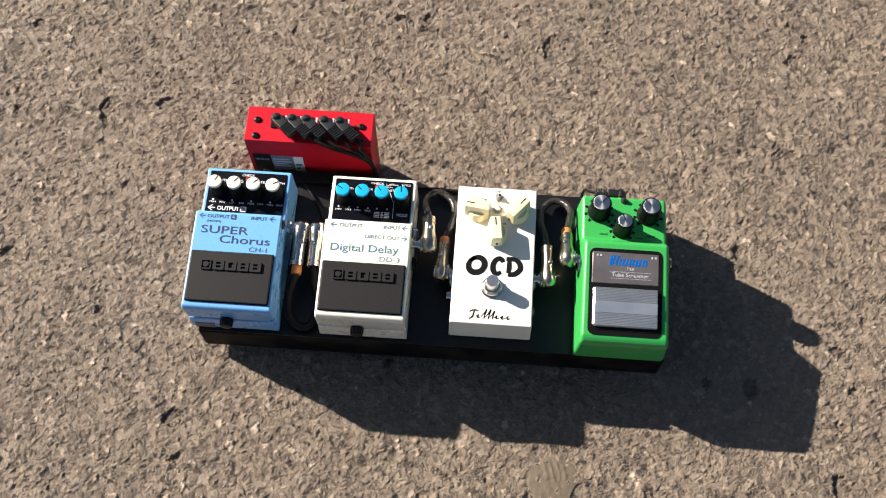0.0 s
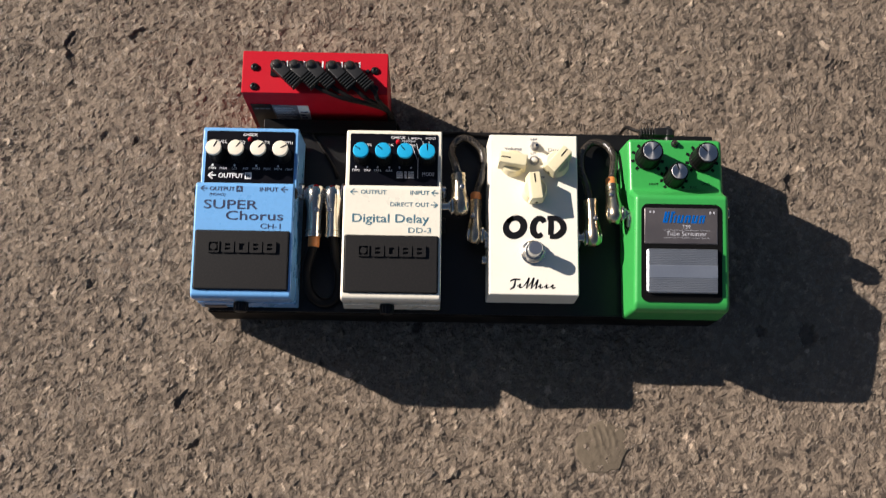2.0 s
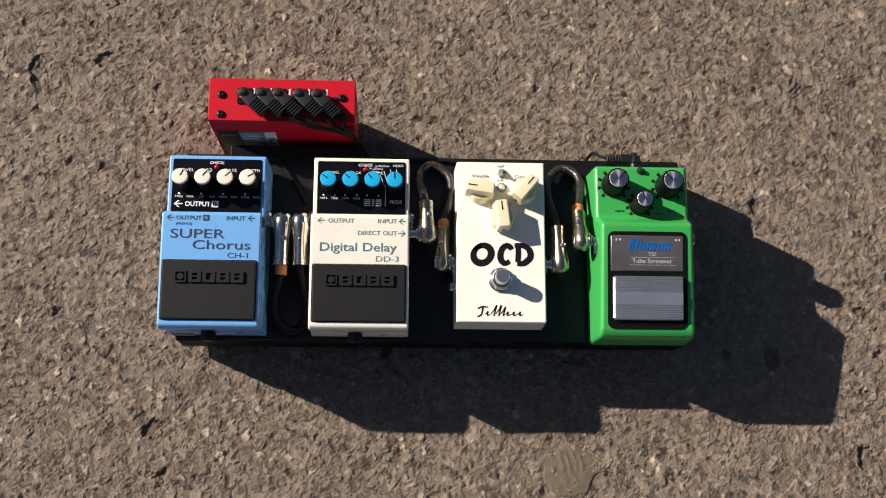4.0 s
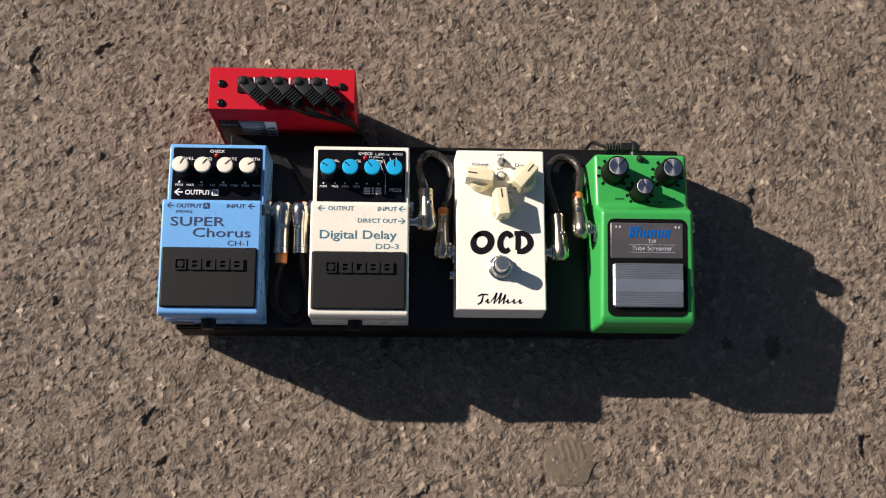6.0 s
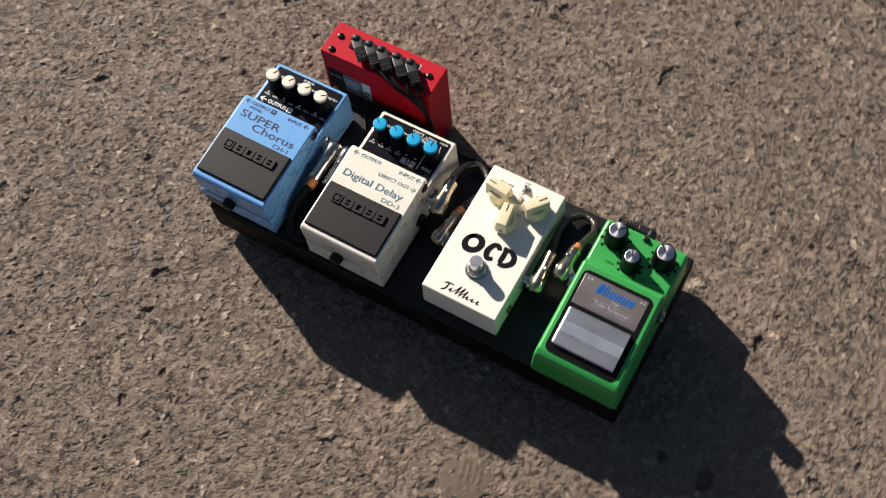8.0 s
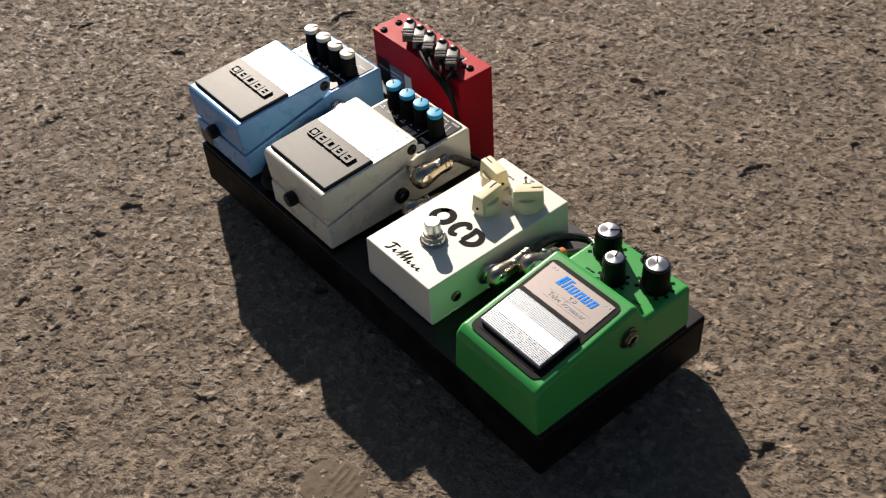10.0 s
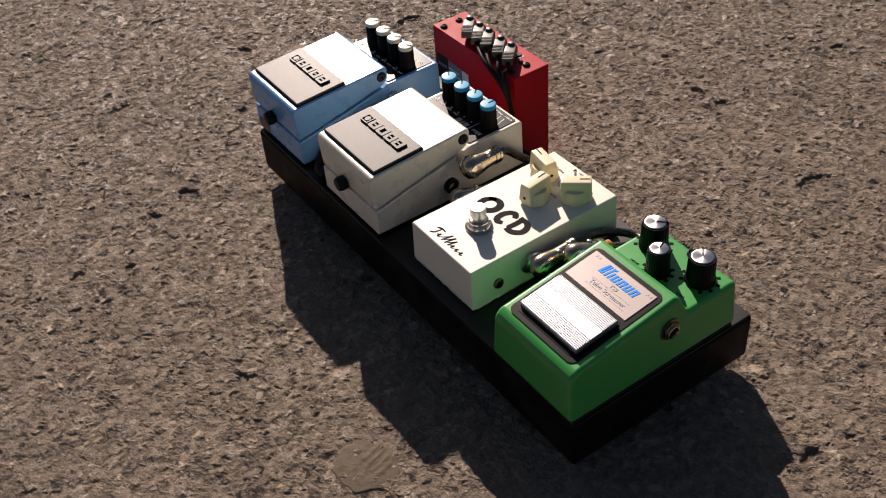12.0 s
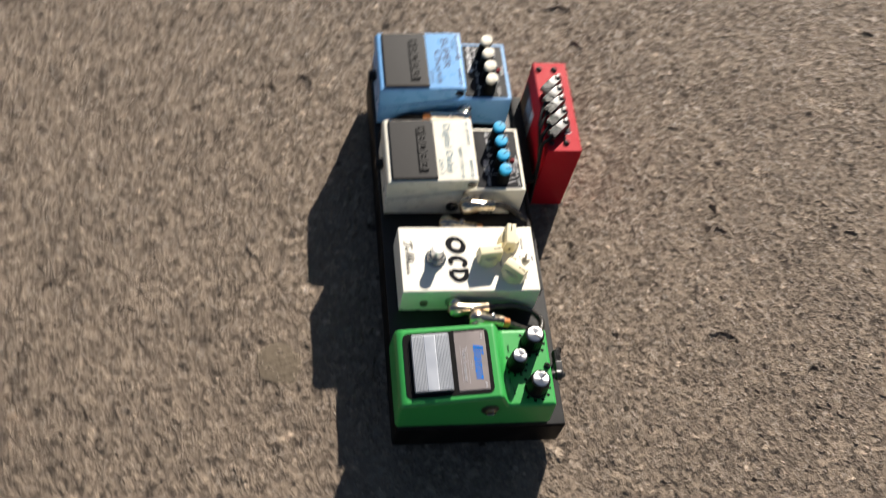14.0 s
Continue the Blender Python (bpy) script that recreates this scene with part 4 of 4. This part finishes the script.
# ---- red power supply ----
supply = thing("power_supply", pose(-0.1288, 0.1606, 0.0), "red metal power supply standing on its edge behind the board", "power supply")
SZ = 0.0893
part("case", box(-0.0533, 0.0533, -0.0163, 0.0163, 0.0005, SZ, 0.0008, 2), RED, supply)
black = part("sticker", box(-0.0500, -0.0345, -0.0167, -0.0160, 0.0060, 0.0660, 0.0001, 1), BLACK_PLASTIC, supply, "black sticker")
grey = part("sticker", box(-0.0343, -0.0155, -0.0167, -0.0160, 0.0060, 0.0645, 0.0001, 1), STICKER_GREY, supply, "blue-grey printed sticker")
for k in range(3):
    part("printed_bar", box(-0.0480 + 0.0042 * k, -0.0450 + 0.0042 * k, -0.0170, -0.0165, 0.0560, 0.0585), STICKER_GREY, black)
for k in range(8):
    part("printed_bar", box(-0.0330, -0.0175 - 0.0018 * (k % 3), -0.0170, -0.0165, 0.0300 + 0.0040 * k, 0.0312 + 0.0040 * k), INK_FAINT, grey)
wh = part("sticker", box(-0.0153, -0.0070, -0.0167, -0.0160, 0.0060, 0.0640, 0.0001, 1), STICKER_WHITE, supply, "white printed sticker")
for i in range(7):
    part("printed_bar", box(-0.0140, -0.0085 - 0.0012 * (i % 3), -0.0170, -0.0165, 0.0120 + i * 0.0062, 0.0142 + i * 0.0062), INK_SLATE, wh)
for x, y in ((-0.0442, 0.0034), (-0.0442, -0.0116), (0.0438, 0.0024), (0.0438, -0.0118)):
    part("screw", lathe([(0.0029, -0.0005), (0.0030, 0.0006), (0.0024, 0.0015), (0.0012, 0.0019), (0.0008, 0.0013), (0, 0.0013)], 16), BLACK_PLASTIC, supply, m=pose(x, y, SZ))
JACKS = (-0.0272, -0.0142, -0.0022, 0.0128, 0.0258)
for x in JACKS:
    part("output_socket", slab(round_rect(x - 0.0052, x + 0.0052, -0.0035, 0.0085, 0.0006), SZ - 0.001, SZ + 0.0012), BLACK_PLASTIC, supply)
for x in (-0.0207, -0.0082, 0.0053, 0.0193, 0.0323):
    part("printed_mark", box(x - 0.0006, x + 0.0006, 0.0030, 0.0088, SZ - 0.0005, SZ + 0.0003), INK_WHITE, supply)
part("lamp", lathe([(0.0018, 0), (0.0018, 0.0008), (0.0012, 0.0018), (0, 0.0021)], 14), LED_DARK, supply, m=pose(0.0385, 0.0015, SZ))


def plug_body(parent, m, mat=PLUG_BLACK):
    """A right-angled plug: a round head and a tapering grip with ribs."""
    head = part("plug_head", lathe([(0.0030, -0.0070), (0.0036, -0.0010), (0.0048, 0.0), (0.0048, 0.0040), (0.0040, 0.0054), (0.0030, 0.0060), (0.0028, 0.0070), (0.0018, 0.0081), (0, 0.0084)], 20), mat, parent, m=m)
    part("grip", box(0.0005, 0.0112, -0.0044, 0.0044, -0.0002, 0.0060, 0.0010, 2), mat, head)
    for i in range(5):
        part("rib", box(0.0119 + i * 0.0021, 0.0130 + i * 0.0021, -0.0044, 0.0044, -0.0002, 0.0061 - 0.0001 * i, 0.0003, 1), mat, head)
    part("strain_core", box(0.0100, 0.0216, -0.0026, 0.0026, 0.0010, 0.0036, 0.0006, 1), mat, head)
    return head


for i, x in enumerate(JACKS):
    wx, wy = -0.1288 + x, 0.1606 + 0.0022
    label = "thin black power cable with a ribbed right-angled plug" if i else "black ribbed right-angled power plug with no cable to be seen"
    c = thing("power_cable", pose(wx, wy, SZ + 0.0022), label, "cable", "power cables")
    turn = -43 - 0.8 * i
    plug_body(c, pose(0, 0, 0.0012, 0, -3, turn))
    ex, ey = 0.0205 * math.cos(radians(turn)), 0.0205 * math.sin(radians(turn))
    if i == 0:
        continue
    # over the front edge, slanting down the shaded face into the gap behind the board
    gx = -0.0690 - 0.0012 * i - wx
    gy = 0.1408 + 0.0005 * (i % 2) - wy
    part("lead", tube([(ex * 0.93, ey * 0.93, 0.0045), (ex * 1.12 + 0.002, ey * 1.16, 0.0030), (0.34 * gx + 0.66 * (ex + 0.002), gy - 0.0010, 0.0000),
                       (0.66 * gx + 0.34 * ex, gy - 0.0018, -0.0085), (0.90 * gx + 0.10 * ex, gy - 0.0014, -0.0240), (gx, gy - 0.0008, -0.0560), (gx + 0.003, gy, -0.0760)], 0.0016, 8, 6), CABLE, c)

# power plug at the rear of the green pedal
rear = thing("power_cable", pose(0.1362, 0.1262, TOP + 0.0150), "black power plug in the rear of the green pedal", "cable", "power cables")
plug_body(rear, pose(0, 0, 0, 90, 0, 180) @ pose(0, 0, 0, 0, 0, 0))
part("lead", tube([(-0.0205, 0.0035, 0.0), (-0.0255, 0.0060, -0.0030), (-0.0290, 0.0112, -0.0120), (-0.0300, 0.0128, -0.0300), (-0.0300, 0.0138, -0.0550)], 0.0013, 8, 6), CABLE, rear)


# ---- patch cables ----
def angle_plug(parent, x, y, z, side, way, metal, sleeve=None, lean=0.0, fat=1.0, long=0.0240, dip=0.0):
    """A right-angled jack plug: the shaft goes to side (-1 or 1) along x, the barrel along y (way -1 or 1)."""
    turn = Matrix.Rotation(radians(90 if way < 0 else -90), 4, "X")
    across = Matrix.Rotation(radians(90 * side), 4, "Y")
    # a pear-shaped casting: round end over the shaft, waist, and a crimped mouth for the cable
    pear = [(0, -0.0076), (0.0030, -0.0070), (0.0052, -0.0050), (0.0061, -0.0018), (0.0061, 0.0020), (0.0055, 0.0068), (0.0047, 0.0120), (0.0044, long - 0.0040), (0.0047, long - 0.0024), (0.0047, long), (0.0034, long), (0.0032, long - 0.0012), (0, long - 0.0012)]
    head = part("plug", lathe(pear, 28, turn @ Matrix.Diagonal((0.92 * fat, 1.08 * fat, 1, 1))), metal, parent, "worn right-angled jack plug", m=pose(x, y, z, -way * dip, 0, lean))
    part("cap", lathe([(0.0056, 0.0010), (0.0058, 0.0044), (0.0052, 0.0056), (0.0036, 0.0062), (0, 0.0064)], 28, Matrix.Rotation(radians(-90 * side), 4, "Y")), CHROME, head, "bright domed cap")
    for s in (-1, 1):
        part("seam_rib", box(s * 0.0014 - 0.0004, s * 0.0014 + 0.0004, *sorted((way * -0.0040, way * (long - 0.0050))), 0.0, 0.0057 * fat, 0.0003, 1), metal, head, m=pose(0, 0, 0, way * -5.0, 0, 0))
    for k in range(2):
        part("crimp_ring", lathe([(0.0044, 0), (0.0051, 0.0004), (0.0051, 0.0012), (0.0044, 0.0016)], 24, turn @ Matrix.Translation((0, 0, long - 0.0060 + 0.0034 * k)) @ Matrix.Diagonal((0.92 * fat, 1.08 * fat, 1, 1))), metal, head)
    part("screw", lathe([(0.0017, -0.001), (0.0017, 0.0007), (0.0011, 0.0010), (0, 0.0010)], 12), STEEL, head, m=pose(-0.0020 * side, way * 0.0130, 0.0050 * fat))
    part("collar", lathe([(0.0050, 0.0030), (0.0066, 0.0050), (0.0066, 0.0062), (0.0054, 0.0068), (0.0044, 0.0070), (0.0044, 0.0082), (0, 0.0082)], 24, across), CHROME, head)
    part("shaft", lathe([(0.0031, 0.0070), (0.0031, 0.0150), (0, 0.0150)], 18, across), CHROME, head)
    if sleeve:
        part("sleeve", lathe([(0.0039, long - 0.0010), (0.0042, long), (0.0042, long + 0.0062), (0.0038, long + 0.0068), (0, long + 0.0068)], 18, turn), sleeve, head, "orange cable sleeve")
    return head


PZ = TOP + 0.0178
a = thing("patch_cable", pose(-0.1206, 0.0730, PZ + 0.0080), "short black patch cable with chrome right-angled plugs", "cable", "patch cables")
angle_plug(a, -0.0062, 0.0, 0.0, -1, -1, CHROME, COPPER, 0.0, 1.36, 0.0325)
angle_plug(a, 0.0068, 0.0, 0.0, 1, -1, CHROME, None, 1.0, 1.36, 0.0325)
part("lead", tube([(-0.0066, -0.0385, 0.0), (-0.0085, -0.0450, -0.0020), (-0.0115, -0.0560, -0.0080), (-0.0095, -0.0690, -0.0170), (-0.0010, -0.0762, -0.0200),
                   (0.0085, -0.0735, -0.0185), (0.0125, -0.0600, -0.0110), (0.0095, -0.0440, -0.0030), (0.0074, -0.0310, 0.0)], 0.0034, 12, 9), CABLE, a)

b = thing("patch_cable", pose(-0.0165, 0.0700, PZ), "short braided patch cable with brassy right-angled plugs", "cable", "patch cables")
angle_plug(b, -0.0049, -0.0056, 0.0150, -1, 1, BRASS, None, 3, 1.2, 0.0240)
angle_plug(b, 0.0064, -0.0242, 0.0040, 1, 1, BRASS, COPPER, -2, 1.08, 0.0270, 12)
part("lead", tube([(-0.0064, 0.0170, 0.0150), (-0.0085, 0.0265, 0.0120), (-0.0105, 0.0380, 0.0010), (-0.0095, 0.0475, -0.0070), (-0.0040, 0.0540, -0.0100), (0.0040, 0.0530, -0.0100),
                   (0.0118, 0.0450, -0.0090), (0.0138, 0.0335, -0.0075), (0.0112, 0.0200, -0.0020), (0.0082, 0.0110, -0.0030), (0.0072, 0.0030, -0.0016)], 0.0029, 12, 9, 0.035), BRAID, b)

c = thing("patch_cable", pose(0.0845, 0.0700, PZ), "short braided patch cable with brassy right-angled plugs", "cable", "patch cables")
angle_plug(c, -0.0076, -0.0245, 0.0040, -1, 1, BRASS, None, 3, 1.18, 0.0280)
angle_plug(c, 0.0066, -0.0095, 0.0145, 1, 1, BRASS, COPPER, 1, 1.18, 0.0235, 17)
part("lead", tube([(-0.0091, 0.0020, 0.0040), (-0.0115, 0.0150, 0.0025), (-0.0145, 0.0295, -0.0030), (-0.0125, 0.0445, -0.0090), (-0.0045, 0.0532, -0.0115), (0.0055, 0.0508, -0.0095),
                   (0.0102, 0.0415, -0.0050), (0.0088, 0.0300, 0.0010), (0.0064, 0.0160, 0.0067)], 0.0029, 12, 9, 0.035), BRAID, c)

# thin leads lying on the board between the pedals
for pts in (((-0.1340, 0.1290, 0.0), (-0.1270, 0.1180, 0.001), (-0.1180, 0.1040, 0.001), (-0.1130, 0.0930, 0.0005)),
            ((-0.0930, 0.1290, 0.0), (-0.0700, 0.1300, 0.001), (-0.0450, 0.1285, 0.001), (-0.0200, 0.1300, 0.001), (0.0150, 0.1280, 0.001), (0.0480, 0.1290, 0.0))):
    lead = part("loose_lead", tube([(q[0], q[1], TOP + 0.0015 + q[2]) for q in pts], 0.0013, 8, 7), CABLE)
    tagged(lead, "thin black lead lying on the black board", "cable", "power cables")
